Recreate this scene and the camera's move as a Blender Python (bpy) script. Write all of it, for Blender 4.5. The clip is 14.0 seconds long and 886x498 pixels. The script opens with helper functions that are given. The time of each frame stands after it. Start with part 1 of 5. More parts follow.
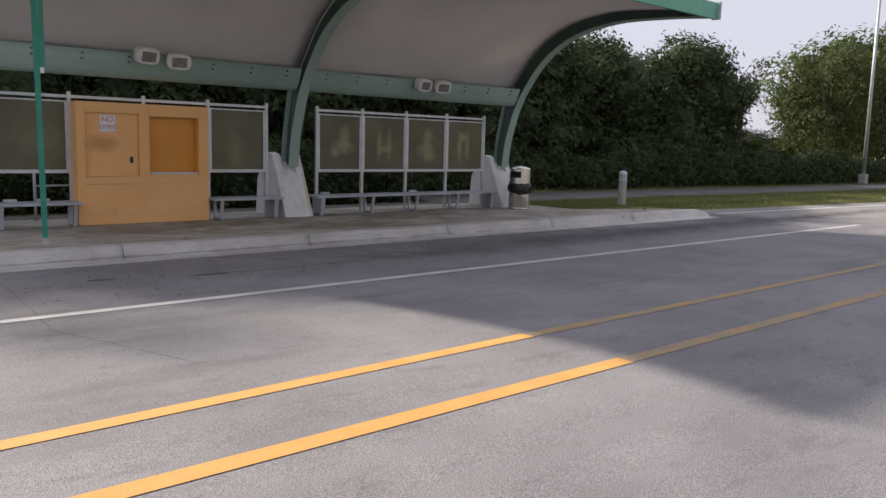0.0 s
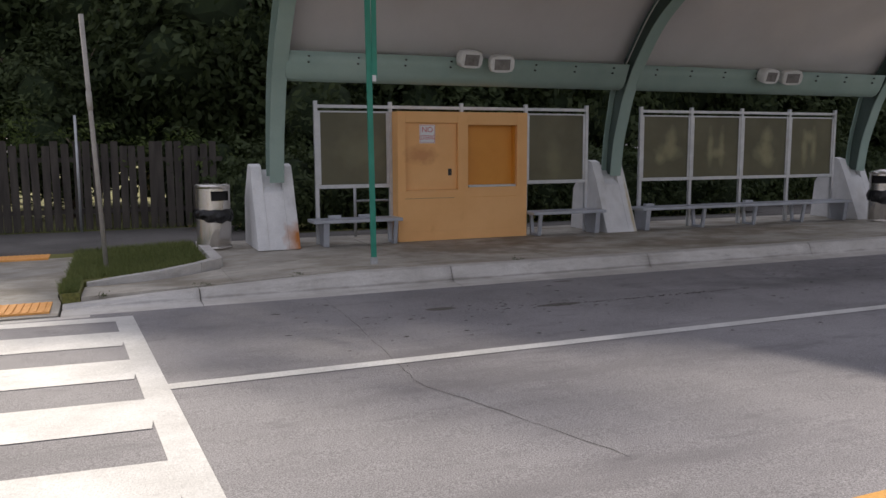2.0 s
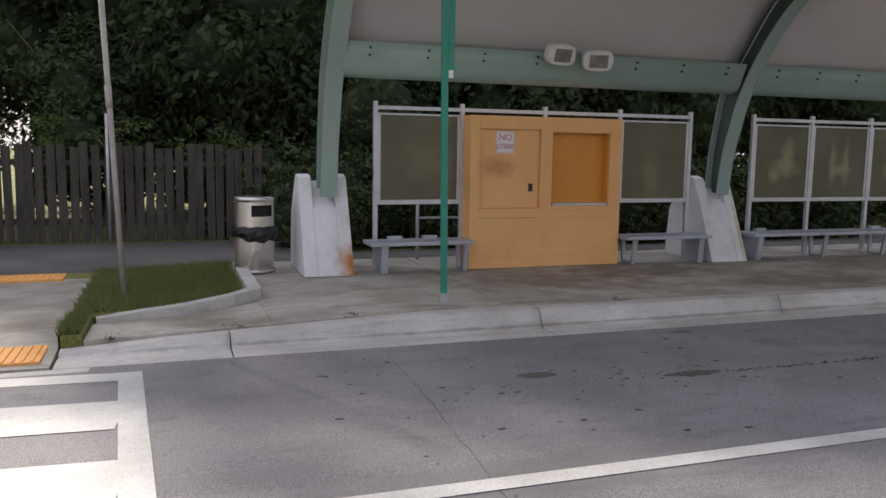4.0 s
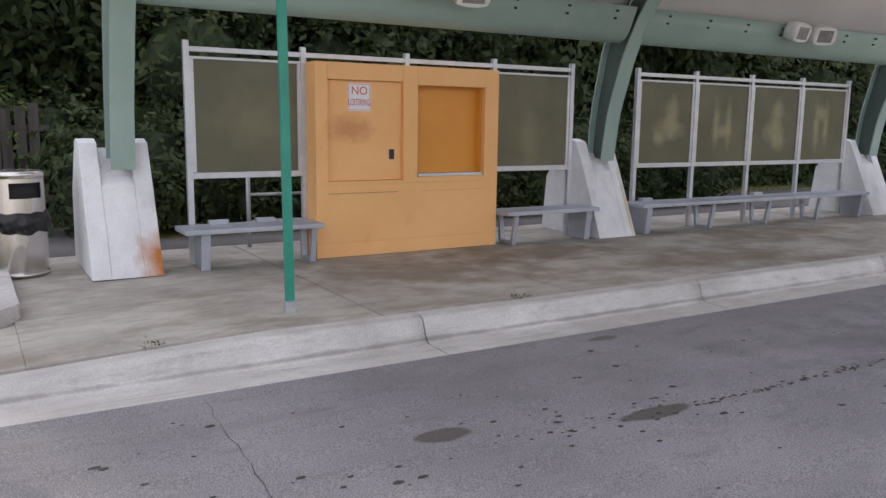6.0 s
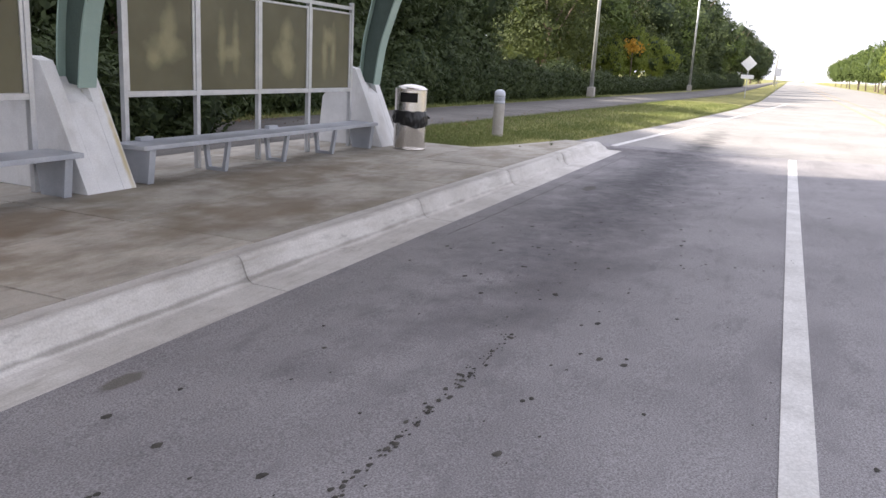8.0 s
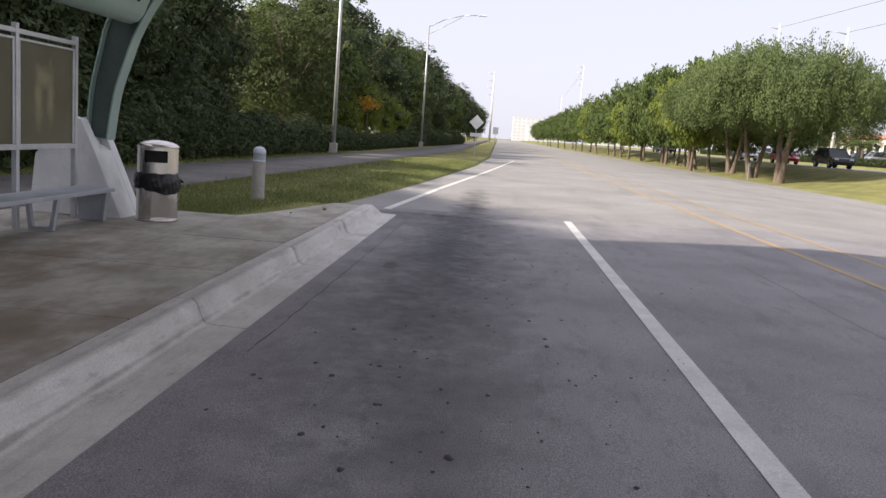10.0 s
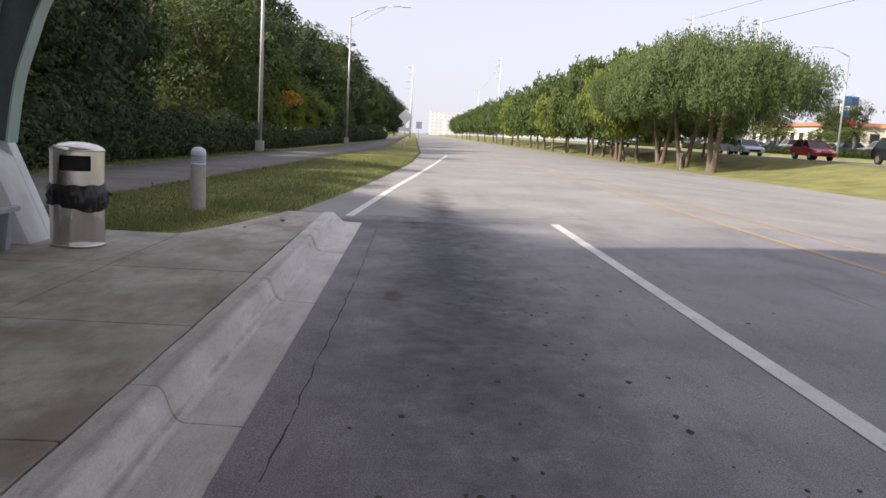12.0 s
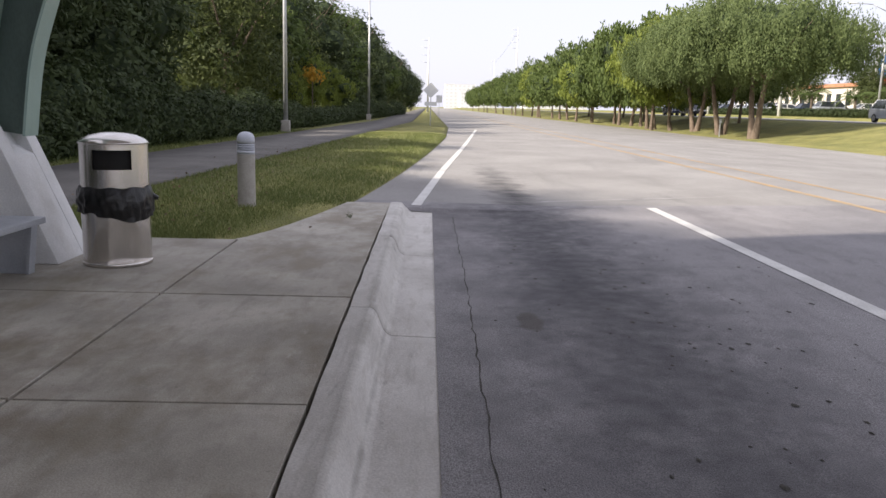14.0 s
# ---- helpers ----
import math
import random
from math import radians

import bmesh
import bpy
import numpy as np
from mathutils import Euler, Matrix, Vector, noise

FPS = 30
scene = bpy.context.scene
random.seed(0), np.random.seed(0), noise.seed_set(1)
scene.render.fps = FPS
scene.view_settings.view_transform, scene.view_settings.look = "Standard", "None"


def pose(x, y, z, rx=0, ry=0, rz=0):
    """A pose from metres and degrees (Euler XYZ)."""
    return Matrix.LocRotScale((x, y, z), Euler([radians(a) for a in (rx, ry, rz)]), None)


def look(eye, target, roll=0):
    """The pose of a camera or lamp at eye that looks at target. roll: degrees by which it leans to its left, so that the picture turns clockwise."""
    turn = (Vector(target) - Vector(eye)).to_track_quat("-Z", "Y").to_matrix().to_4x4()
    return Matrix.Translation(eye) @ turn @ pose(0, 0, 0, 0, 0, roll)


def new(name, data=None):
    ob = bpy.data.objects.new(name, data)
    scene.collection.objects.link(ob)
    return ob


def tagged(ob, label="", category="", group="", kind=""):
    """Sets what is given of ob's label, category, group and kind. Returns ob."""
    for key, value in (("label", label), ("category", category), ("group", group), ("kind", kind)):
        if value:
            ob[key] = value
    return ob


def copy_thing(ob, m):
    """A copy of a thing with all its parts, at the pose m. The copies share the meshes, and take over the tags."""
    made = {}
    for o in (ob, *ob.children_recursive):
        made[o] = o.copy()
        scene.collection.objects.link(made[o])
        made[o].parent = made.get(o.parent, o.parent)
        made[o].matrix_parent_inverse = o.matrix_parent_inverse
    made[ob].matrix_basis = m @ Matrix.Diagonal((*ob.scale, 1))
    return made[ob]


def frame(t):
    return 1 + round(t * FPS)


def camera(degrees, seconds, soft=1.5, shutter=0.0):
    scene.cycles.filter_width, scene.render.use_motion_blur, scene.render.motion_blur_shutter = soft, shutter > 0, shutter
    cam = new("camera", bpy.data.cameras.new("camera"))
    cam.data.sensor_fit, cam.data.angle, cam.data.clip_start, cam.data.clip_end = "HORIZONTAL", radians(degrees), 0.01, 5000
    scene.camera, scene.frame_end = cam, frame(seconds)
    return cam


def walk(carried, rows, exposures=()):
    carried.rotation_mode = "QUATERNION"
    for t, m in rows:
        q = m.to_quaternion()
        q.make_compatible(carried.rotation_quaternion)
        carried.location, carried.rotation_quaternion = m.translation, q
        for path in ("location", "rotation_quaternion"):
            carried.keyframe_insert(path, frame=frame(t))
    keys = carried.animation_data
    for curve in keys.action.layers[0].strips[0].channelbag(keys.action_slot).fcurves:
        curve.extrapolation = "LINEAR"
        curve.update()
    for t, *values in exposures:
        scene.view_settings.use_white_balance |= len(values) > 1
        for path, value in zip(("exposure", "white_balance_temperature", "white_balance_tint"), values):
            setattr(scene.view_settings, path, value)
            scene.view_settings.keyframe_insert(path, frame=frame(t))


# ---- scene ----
cam = camera(58.1, 14.0)
PATH = [
    (0, (-4.333, -14.291, 1.547), (-3.024, -12.802, 1.286), 1.5),
    (0.5, (-4.377, -13.833, 1.546), (-3.295, -12.17, 1.288), 3.0),
    (1, (-4.491, -13.316, 1.523), (-3.569, -11.561, 1.256), 3.1),
    (1.5, (-4.289, -12.627, 1.45), (-3.543, -10.79, 1.184), -1.6),
    (2, (-4.33, -12.203, 1.499), (-3.571, -10.369, 1.251), -0.3),
    (2.5, (-4.276, -11.69, 1.542), (-3.482, -9.871, 1.292), -0.6),
    (2.7, (-4.214, -11.433, 1.519), (-3.496, -9.582, 1.279), -1.2),
    (5, (-3.778, -9.201, 1.648), (-3.136, -7.322, 1.406), 1.0),
    (5.5, (-3.586, -8.532, 1.527), (-2.716, -6.748, 1.282), -0.2),
    (6, (-3.304, -8.042, 1.484), (-2.285, -6.349, 1.171), 0.7),
    (6.5, (-3.076, -7.494, 1.517), (-1.801, -6.011, 1.099), 3.3),
    (7, (-2.615, -7.094, 1.493), (-1.161, -5.796, 1.046), 3.6),
    (7.5, (-2.326, -6.721, 1.5), (-0.669, -5.729, 0.982), 4.6),
    (8, (-1.876, -6.297, 1.456), (-0.076, -5.555, 0.997), 3.2),
    (8.5, (-1.557, -5.876, 1.436), (0.291, -5.201, 1.08), 3.1),
    (9, (-1.044, -5.612, 1.493), (0.872, -5.127, 1.186), 2.0),
    (9.2, (-0.824, -5.484, 1.442), (1.116, -5.1, 1.143), 2.4),
    (11.3, (1.047, -4.448, 1.391), (3.024, -4.473, 1.09), 4.7),
    (11.5, (1.302, -4.333, 1.343), (3.278, -4.371, 1.037), 4.2),
    (12, (1.895, -4.02, 1.342), (3.873, -4.106, 1.057), 3.3),
    (12.5, (2.394, -3.779, 1.34), (4.371, -3.907, 1.066), 4.2),
    (13, (2.824, -3.497, 1.311), (4.8, -3.648, 1.044), 3.6),
    (13.5, (3.233, -3.281, 1.268), (5.209, -3.387, 0.981), 3.2),
    (14, (3.687, -3.134, 1.322), (5.656, -3.178, 0.971), 1.5),
]
walk(cam, [(t, look(eye, target, roll)) for t, eye, target, roll in PATH],
     exposures=[(0.0, 0.78), (1.5, 0.8), (2.0, 0.66), (2.5, 0.84), (5.0, 1.12), (5.5, 1.45), (6.5, 1.85), (7.5, 2.1), (8.5, 1.65), (9.0, 1.3), (11.5, 1.03), (13.5, 1.08), (14.0, 1.2)])

# ---- world, sun, exposure ----
SUN_AZ, SUN_EL = radians(-22), radians(31)      # from +y towards +x, above the horizon
sun_way = Vector((math.sin(SUN_AZ) * math.cos(SUN_EL), math.cos(SUN_AZ) * math.cos(SUN_EL), math.sin(SUN_EL)))
world = bpy.data.worlds.new("sky")
scene.world = world
world.use_nodes = True
wt = world.node_tree
sky = wt.nodes.new("ShaderNodeTexSky")
sky.sky_type, sky.sun_disc = "NISHITA", False
sky.sun_elevation, sky.sun_rotation = SUN_EL, SUN_AZ
sky.dust_density, sky.air_density, sky.ozone_density = 2.0, 1.0, 1.0
haze = wt.nodes.new("ShaderNodeMix")            # thin bright haze over the whole sky
haze.data_type, haze.inputs["Factor"].default_value = "RGBA", 0.9
haze.inputs["B"].default_value = (3.17, 3.13, 3.6, 1)
wt.links.new(sky.outputs["Color"], haze.inputs["A"])
wt.links.new(haze.outputs["Result"], wt.nodes["Background"].inputs["Color"])
wt.nodes["Background"].inputs["Strength"].default_value = 0.132
sun_data = bpy.data.lights.new("sun", "SUN")
sun_data.energy, sun_data.angle, sun_data.color = 3.9, radians(2.0), (1.0, 0.9, 0.78)
sun_lamp = new("sun", sun_data)
sun_lamp.matrix_world = look(sun_way * 100, (0, 0, 0))


# ---- materials ----
def material(name, colors, scale=4.0, rough=0.7, metal=0.0, bump=0.0, bump_scale=60.0, detail=6.0, fine=0.12, fine_scale=80.0, spread=(0.35, 0.65), random_value=0.0, stretch=(1, 1, 1), bump_dist=0.01):
    """A surface of two colours mixed by broad noise, with a fine grain over it and fine relief."""
    m = bpy.data.materials.new(name)
    m.use_nodes = True
    nt = m.node_tree
    n, l = nt.nodes, nt.links
    bsdf = n["Principled BSDF"]
    bsdf.inputs["Roughness"].default_value, bsdf.inputs["Metallic"].default_value = rough, metal
    geo = n.new("ShaderNodeNewGeometry")
    mapping = n.new("ShaderNodeMapping")
    mapping.inputs["Scale"].default_value = stretch
    l.new(geo.outputs["Position"], mapping.inputs["Vector"])
    broad = n.new("ShaderNodeTexNoise")
    broad.inputs["Scale"].default_value, broad.inputs["Detail"].default_value, broad.inputs["Roughness"].default_value = scale, detail, 0.62
    l.new(mapping.outputs["Vector"], broad.inputs["Vector"])
    ramp = n.new("ShaderNodeValToRGB")
    ramp.color_ramp.elements[0].position, ramp.color_ramp.elements[1].position = spread
    ramp.color_ramp.elements[0].color, ramp.color_ramp.elements[1].color = (*colors[0], 1), (*colors[1], 1)
    l.new(broad.outputs["Fac"], ramp.inputs["Fac"])
    grain = n.new("ShaderNodeTexNoise")
    grain.inputs["Scale"].default_value, grain.inputs["Detail"].default_value = fine_scale, 3
    l.new(mapping.outputs["Vector"], grain.inputs["Vector"])
    around = n.new("ShaderNodeMapRange")
    around.inputs["From Min"].default_value, around.inputs["From Max"].default_value = 0.3, 0.7
    around.inputs["To Min"].default_value, around.inputs["To Max"].default_value = 1 - fine, 1 + fine
    l.new(grain.outputs["Fac"], around.inputs["Value"])
    times = n.new("ShaderNodeMix")
    times.data_type, times.blend_type = "RGBA", "MULTIPLY"
    times.inputs["Factor"].default_value = 1
    l.new(ramp.outputs["Color"], times.inputs["A"])
    l.new(around.outputs["Result"], times.inputs["B"])
    out = times.outputs["Result"]
    if random_value:
        info = n.new("ShaderNodeObjectInfo")
        vary = n.new("ShaderNodeMapRange")
        vary.inputs["To Min"].default_value, vary.inputs["To Max"].default_value = 1 - random_value, 1 + random_value
        l.new(info.outputs["Random"], vary.inputs["Value"])
        again = n.new("ShaderNodeMix")
        again.data_type, again.blend_type = "RGBA", "MULTIPLY"
        again.inputs["Factor"].default_value = 1
        l.new(out, again.inputs["A"])
        l.new(vary.outputs["Result"], again.inputs["B"])
        out = again.outputs["Result"]
    l.new(out, bsdf.inputs["Base Color"])
    if bump:
        relief = n.new("ShaderNodeTexNoise")
        relief.inputs["Scale"].default_value, relief.inputs["Detail"].default_value = bump_scale, 4
        l.new(mapping.outputs["Vector"], relief.inputs["Vector"])
        b = n.new("ShaderNodeBump")
        b.inputs["Strength"].default_value, b.inputs["Distance"].default_value = bump, bump_dist
        l.new(relief.outputs["Fac"], b.inputs["Height"])
        l.new(b.outputs["Normal"], bsdf.inputs["Normal"])
    return m


def stained(m, colour, scale, low, high, stretch=(1, 1, 1), amount=0.8, shift=(0, 0, 0)):
    """Lay irregular stains of a second colour over a material."""
    nt = m.node_tree
    n, l = nt.nodes, nt.links
    bsdf = n["Principled BSDF"]
    before = bsdf.inputs["Base Color"].links[0].from_socket
    geo = n.new("ShaderNodeNewGeometry")
    mapping = n.new("ShaderNodeMapping")
    mapping.inputs["Scale"].default_value, mapping.inputs["Location"].default_value = stretch, shift
    l.new(geo.outputs["Position"], mapping.inputs["Vector"])
    tex = n.new("ShaderNodeTexNoise")
    tex.inputs["Scale"].default_value, tex.inputs["Detail"].default_value, tex.inputs["Roughness"].default_value = scale, 7, 0.65
    l.new(mapping.outputs["Vector"], tex.inputs["Vector"])
    span = n.new("ShaderNodeMapRange")
    span.inputs["From Min"].default_value, span.inputs["From Max"].default_value, span.inputs["To Max"].default_value = low, high, amount
    l.new(tex.outputs["Fac"], span.inputs["Value"])
    mix = n.new("ShaderNodeMix")
    mix.data_type = "RGBA"
    l.new(span.outputs["Result"], mix.inputs["Factor"])
    l.new(before, mix.inputs["A"])
    mix.inputs["B"].default_value = (*colour, 1)
    l.new(mix.outputs["Result"], bsdf.inputs["Base Color"])
    return m


def spot(m, colour, centre, radii, amount=0.9, wobble=0.6, noise_scale=5.0, soft=0.5):
    """One stain with an uneven outline round a place."""
    nt = m.node_tree
    n, l = nt.nodes, nt.links
    bsdf = n["Principled BSDF"]
    before = bsdf.inputs["Base Color"].links[0].from_socket
    geo = n.new("ShaderNodeNewGeometry")
    sub = n.new("ShaderNodeVectorMath")
    sub.operation = "SUBTRACT"
    sub.inputs[1].default_value = centre
    l.new(geo.outputs["Position"], sub.inputs[0])
    div = n.new("ShaderNodeVectorMath")
    div.operation = "DIVIDE"
    div.inputs[1].default_value = radii
    l.new(sub.outputs[0], div.inputs[0])
    size = n.new("ShaderNodeVectorMath")
    size.operation = "LENGTH"
    l.new(div.outputs[0], size.inputs[0])
    tex = n.new("ShaderNodeTexNoise")
    tex.inputs["Scale"].default_value, tex.inputs["Detail"].default_value = noise_scale, 6
    l.new(geo.outputs["Position"], tex.inputs["Vector"])
    add = n.new("ShaderNodeMath")
    add.operation = "MULTIPLY_ADD"
    add.inputs[1].default_value = wobble * 2
    l.new(tex.outputs["Fac"], add.inputs[0])
    l.new(size.outputs["Value"], add.inputs[2])
    span = n.new("ShaderNodeMapRange")
    span.inputs["From Min"].default_value, span.inputs["From Max"].default_value = 1 + wobble, 1 + wobble - soft
    span.inputs["To Max"].default_value = amount
    l.new(add.outputs[0], span.inputs["Value"])
    mix = n.new("ShaderNodeMix")
    mix.data_type = "RGBA"
    l.new(span.outputs["Result"], mix.inputs["Factor"])
    l.new(before, mix.inputs["A"])
    mix.inputs["B"].default_value = (*colour, 1)
    l.new(mix.outputs["Result"], bsdf.inputs["Base Color"])
    return m


def leaf_material(name, dark, light, glow=0.35):
    """Leaves that differ one from another and let some light through."""
    m = bpy.data.materials.new(name)
    m.use_nodes = True
    nt = m.node_tree
    n, l = nt.nodes, nt.links
    bsdf, out = n["Principled BSDF"], n["Material Output"]
    bsdf.inputs["Roughness"].default_value, bsdf.inputs["Specular IOR Level"].default_value = 0.65, 0.25
    geo = n.new("ShaderNodeNewGeometry")
    ramp = n.new("ShaderNodeValToRGB")
    ramp.color_ramp.elements[0].color, ramp.color_ramp.elements[1].color = (*dark, 1), (*light, 1)
    tex = n.new("ShaderNodeTexNoise")
    tex.inputs["Scale"].default_value, tex.inputs["Detail"].default_value = 0.5, 3
    l.new(geo.outputs["Position"], tex.inputs["Vector"])
    add = n.new("ShaderNodeMath")
    add.operation = "MULTIPLY_ADD"
    add.inputs[1].default_value, add.inputs[2].default_value = 0.6, -0.3
    l.new(geo.outputs["Random Per Island"], add.inputs[0])
    summed = n.new("ShaderNodeMath")
    l.new(add.outputs[0], summed.inputs[0])
    l.new(tex.outputs["Fac"], summed.inputs[1])
    l.new(summed.outputs[0], ramp.inputs["Fac"])
    l.new(ramp.outputs["Color"], bsdf.inputs["Base Color"])
    through_leaf = n.new("ShaderNodeBsdfTranslucent")
    l.new(ramp.outputs["Color"], through_leaf.inputs["Color"])
    mix = n.new("ShaderNodeMixShader")
    mix.inputs[0].default_value = glow
    l.new(bsdf.outputs[0], mix.inputs[1])
    l.new(through_leaf.outputs[0], mix.inputs[2])
    l.new(mix.outputs[0], out.inputs["Surface"])
    return m


asphalt = material("asphalt", ((0.186, 0.178, 0.183), (0.255, 0.244, 0.25)), 0.6, 0.85, bump=0.6, bump_scale=130, fine=0.45, fine_scale=115)
stained(asphalt, (0.12, 0.112, 0.12), 0.9, 0.55, 0.7, (0.25, 1, 1), 0.55)
stained(asphalt, (0.13, 0.122, 0.13), 6.0, 0.56, 0.68, (0.35, 1, 1), 0.45, (3, 1, 0))
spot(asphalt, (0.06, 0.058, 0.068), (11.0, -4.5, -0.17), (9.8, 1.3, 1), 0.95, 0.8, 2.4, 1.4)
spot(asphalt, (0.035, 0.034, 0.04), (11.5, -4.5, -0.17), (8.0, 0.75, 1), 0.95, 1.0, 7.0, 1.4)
spot(asphalt, (0.07, 0.06, 0.045), (-1.2, -4.57, -0.17), (0.18, 0.1, 1), 0.8, 0.35, 6, 0.2)
spot(asphalt, (0.07, 0.062, 0.05), (0.05, -4.9, -0.17), (0.31, 0.085, 1), 0.85, 0.35, 6, 0.2)
spot(asphalt, (0.09, 0.08, 0.06), (0.97, -3.43, -0.19), (0.16, 0.07, 1), 0.7, 0.4, 7, 0.3)
spot(asphalt, (0.07, 0.062, 0.05), (9.24, -3.9, -0.18), (0.28, 0.1, 1), 0.7, 0.4, 7, 0.3)
spot(asphalt, (0.085, 0.08, 0.08), (4.5, -4.9, -0.17), (3.2, 0.5, 1), 0.5, 0.8, 2.5, 1.3)
old_asphalt = material("old asphalt", ((0.09, 0.084, 0.078), (0.145, 0.136, 0.126)), 0.8, 0.9, bump=0.6, bump_scale=60, fine=0.3, fine_scale=70)
# Paler tone of asphalt, used for the road from x = 16 on.
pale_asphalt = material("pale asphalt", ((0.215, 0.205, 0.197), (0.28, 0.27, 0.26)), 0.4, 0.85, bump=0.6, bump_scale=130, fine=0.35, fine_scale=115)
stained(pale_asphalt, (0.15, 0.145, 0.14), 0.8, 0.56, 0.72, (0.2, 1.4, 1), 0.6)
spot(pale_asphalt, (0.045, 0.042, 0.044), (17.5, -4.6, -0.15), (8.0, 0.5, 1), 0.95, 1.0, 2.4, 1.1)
far_asphalt = material("far asphalt", ((0.2, 0.19, 0.18), (0.26, 0.25, 0.235)), 0.3, 0.9)
white_paint = material("white road paint", ((0.48, 0.47, 0.45), (0.62, 0.61, 0.59)), 2.2, 0.7, bump=0.4, bump_scale=90, fine=0.12, fine_scale=60)
stained(white_paint, (0.3, 0.29, 0.28), 5, 0.6, 0.78, amount=0.6)
yellow_paint = material("yellow road paint", ((0.6, 0.31, 0.085), (0.68, 0.37, 0.11)), 2.0, 0.7, bump=0.3, bump_scale=90, fine=0.1)
stained(yellow_paint, (0.3, 0.2, 0.1), 5, 0.62, 0.8, amount=0.5)
worn_white = material("worn white road paint", ((0.24, 0.23, 0.22), (0.42, 0.41, 0.4)), 4, 0.8, fine=0.25, fine_scale=50)
worn_yellow = material("worn yellow road paint", ((0.4, 0.26, 0.11), (0.27, 0.225, 0.165)), 3, 0.8, fine=0.2, fine_scale=60)
concrete = material("slab concrete", ((0.3, 0.278, 0.238), (0.46, 0.43, 0.375)), 1.3, 0.85, bump=0.3, bump_scale=120, fine=0.16, fine_scale=150, random_value=0.13)
stained(concrete, (0.185, 0.152, 0.1), 0.9, 0.49, 0.62, (0.8, 1.5, 1), 0.6)
stained(concrete, (0.22, 0.2, 0.165), 4.5, 0.5, 0.66, (0.6, 1.6, 1), 0.5, (2, 5, 0))
stained(concrete, (0.1, 0.085, 0.065), 16.0, 0.66, 0.74, (1, 1, 1), 0.55, (9, 2, 0))
stained(concrete, (0.52, 0.49, 0.44), 7.0, 0.62, 0.74, (0.5, 1.5, 1), 0.4, (1, 8, 0))
for cx, cy, rx, ry in ((0.7, -1.1, 1.5, 0.8), (4.3, -1.9, 1.3, 0.6), (6.4, -0.8, 1.6, 0.7), (2.4, -0.7, 1.2, 0.6)):
    spot(concrete, (0.17, 0.125, 0.08), (cx, cy, 0.0), (rx * 1.1, ry * 1.1, 1.0), 0.6, 1.0, 2.6, 0.7)
kerb_concrete = material("kerb concrete", ((0.43, 0.41, 0.38), (0.57, 0.55, 0.52)), 1.5, 0.85, bump=0.3, bump_scale=90, fine=0.12)
stained(kerb_concrete, (0.24, 0.22, 0.19), 1.6, 0.54, 0.7, (0.5, 5, 5), 0.45)
stained(kerb_concrete, (0.33, 0.3, 0.26), 7.0, 0.52, 0.66, (0.7, 2, 2), 0.35, (4, 0, 1))
stained(kerb_concrete, (0.12, 0.11, 0.095), 2.6, 0.62, 0.75, (0.8, 3, 3), 0.6, (5, 1, 2))
spot(kerb_concrete, (0.085, 0.075, 0.06), (1.5, -2.875, -0.165), (9.0, 0.022, 0.03), 0.5, 1.0, 3.6, 0.8)
spot(kerb_concrete, (0.13, 0.115, 0.09), (6.0, -2.77, -0.0), (12.0, 0.05, 0.03), 0.25, 1.2, 4.0, 0.8)
joint_dirt = material("joint dirt", ((0.03, 0.028, 0.024), (0.07, 0.065, 0.055)), 9, 0.95)
green_steel = material("green painted steel", ((0.27, 0.37, 0.325), (0.32, 0.42, 0.37)), 1.5, 0.5, fine=0.04)
stained(green_steel, (0.2, 0.27, 0.24), 2.5, 0.6, 0.8, (1, 1, 0.4), 0.5)
# Darker copy of green_steel: shade between the arch flanges put in the colour.
web_shade_green = material("green steel with painted shade", ((0.045, 0.07, 0.06), (0.07, 0.1, 0.085)), 2.0, 0.7, stretch=(1, 1, 0.4))
fascia_green = material("fascia green", ((0.11, 0.34, 0.24), (0.14, 0.39, 0.28)), 1.5, 0.5)
fabric = material("canopy membrane", ((0.66, 0.63, 0.62), (0.74, 0.71, 0.7)), 0.7, 0.75, bump=0.1, bump_scale=4, bump_dist=0.05, fine=0.03)
def let_light_through(m, share, colour):
    """A thin sheet that glows softly when lit from behind."""
    n, l = m.node_tree.nodes, m.node_tree.links
    thin = n.new("ShaderNodeBsdfTranslucent")
    thin.inputs["Color"].default_value = (*colour, 1)
    mix = n.new("ShaderNodeMixShader")
    mix.inputs[0].default_value = share
    l.new(n["Principled BSDF"].outputs[0], mix.inputs[1])
    l.new(thin.outputs[0], mix.inputs[2])
    l.new(mix.outputs[0], n["Material Output"].inputs["Surface"])


let_light_through(fabric, 0.28, (0.5, 0.47, 0.46))
base_white = material("white painted concrete", ((0.62, 0.62, 0.62), (0.74, 0.74, 0.74)), 2.5, 0.8, bump=0.25, bump_scale=50, fine=0.06)
stained(base_white, (0.4, 0.38, 0.34), 2.2, 0.56, 0.75, (1, 1, 0.35), 0.5)
spot(base_white, (0.42, 0.15, 0.03), (-1.66, -0.16, 0.13), (0.32, 0.34, 0.44), 1.0, 0.5, 7, 0.8)
spot(base_white, (0.5, 0.42, 0.22), (4.43, -0.06, 0.4), (0.045, 0.5, 0.8), 0.85, 0.4, 9, 0.7)
aluminium = material("brushed aluminium", ((0.5, 0.51, 0.53), (0.6, 0.61, 0.63)), 5, 0.42, 0.55, fine=0.05)
bench_metal = material("grey bench metal", ((0.36, 0.38, 0.42), (0.46, 0.48, 0.52)), 2.5, 0.5, 0.3, bump=0.05, fine=0.06)
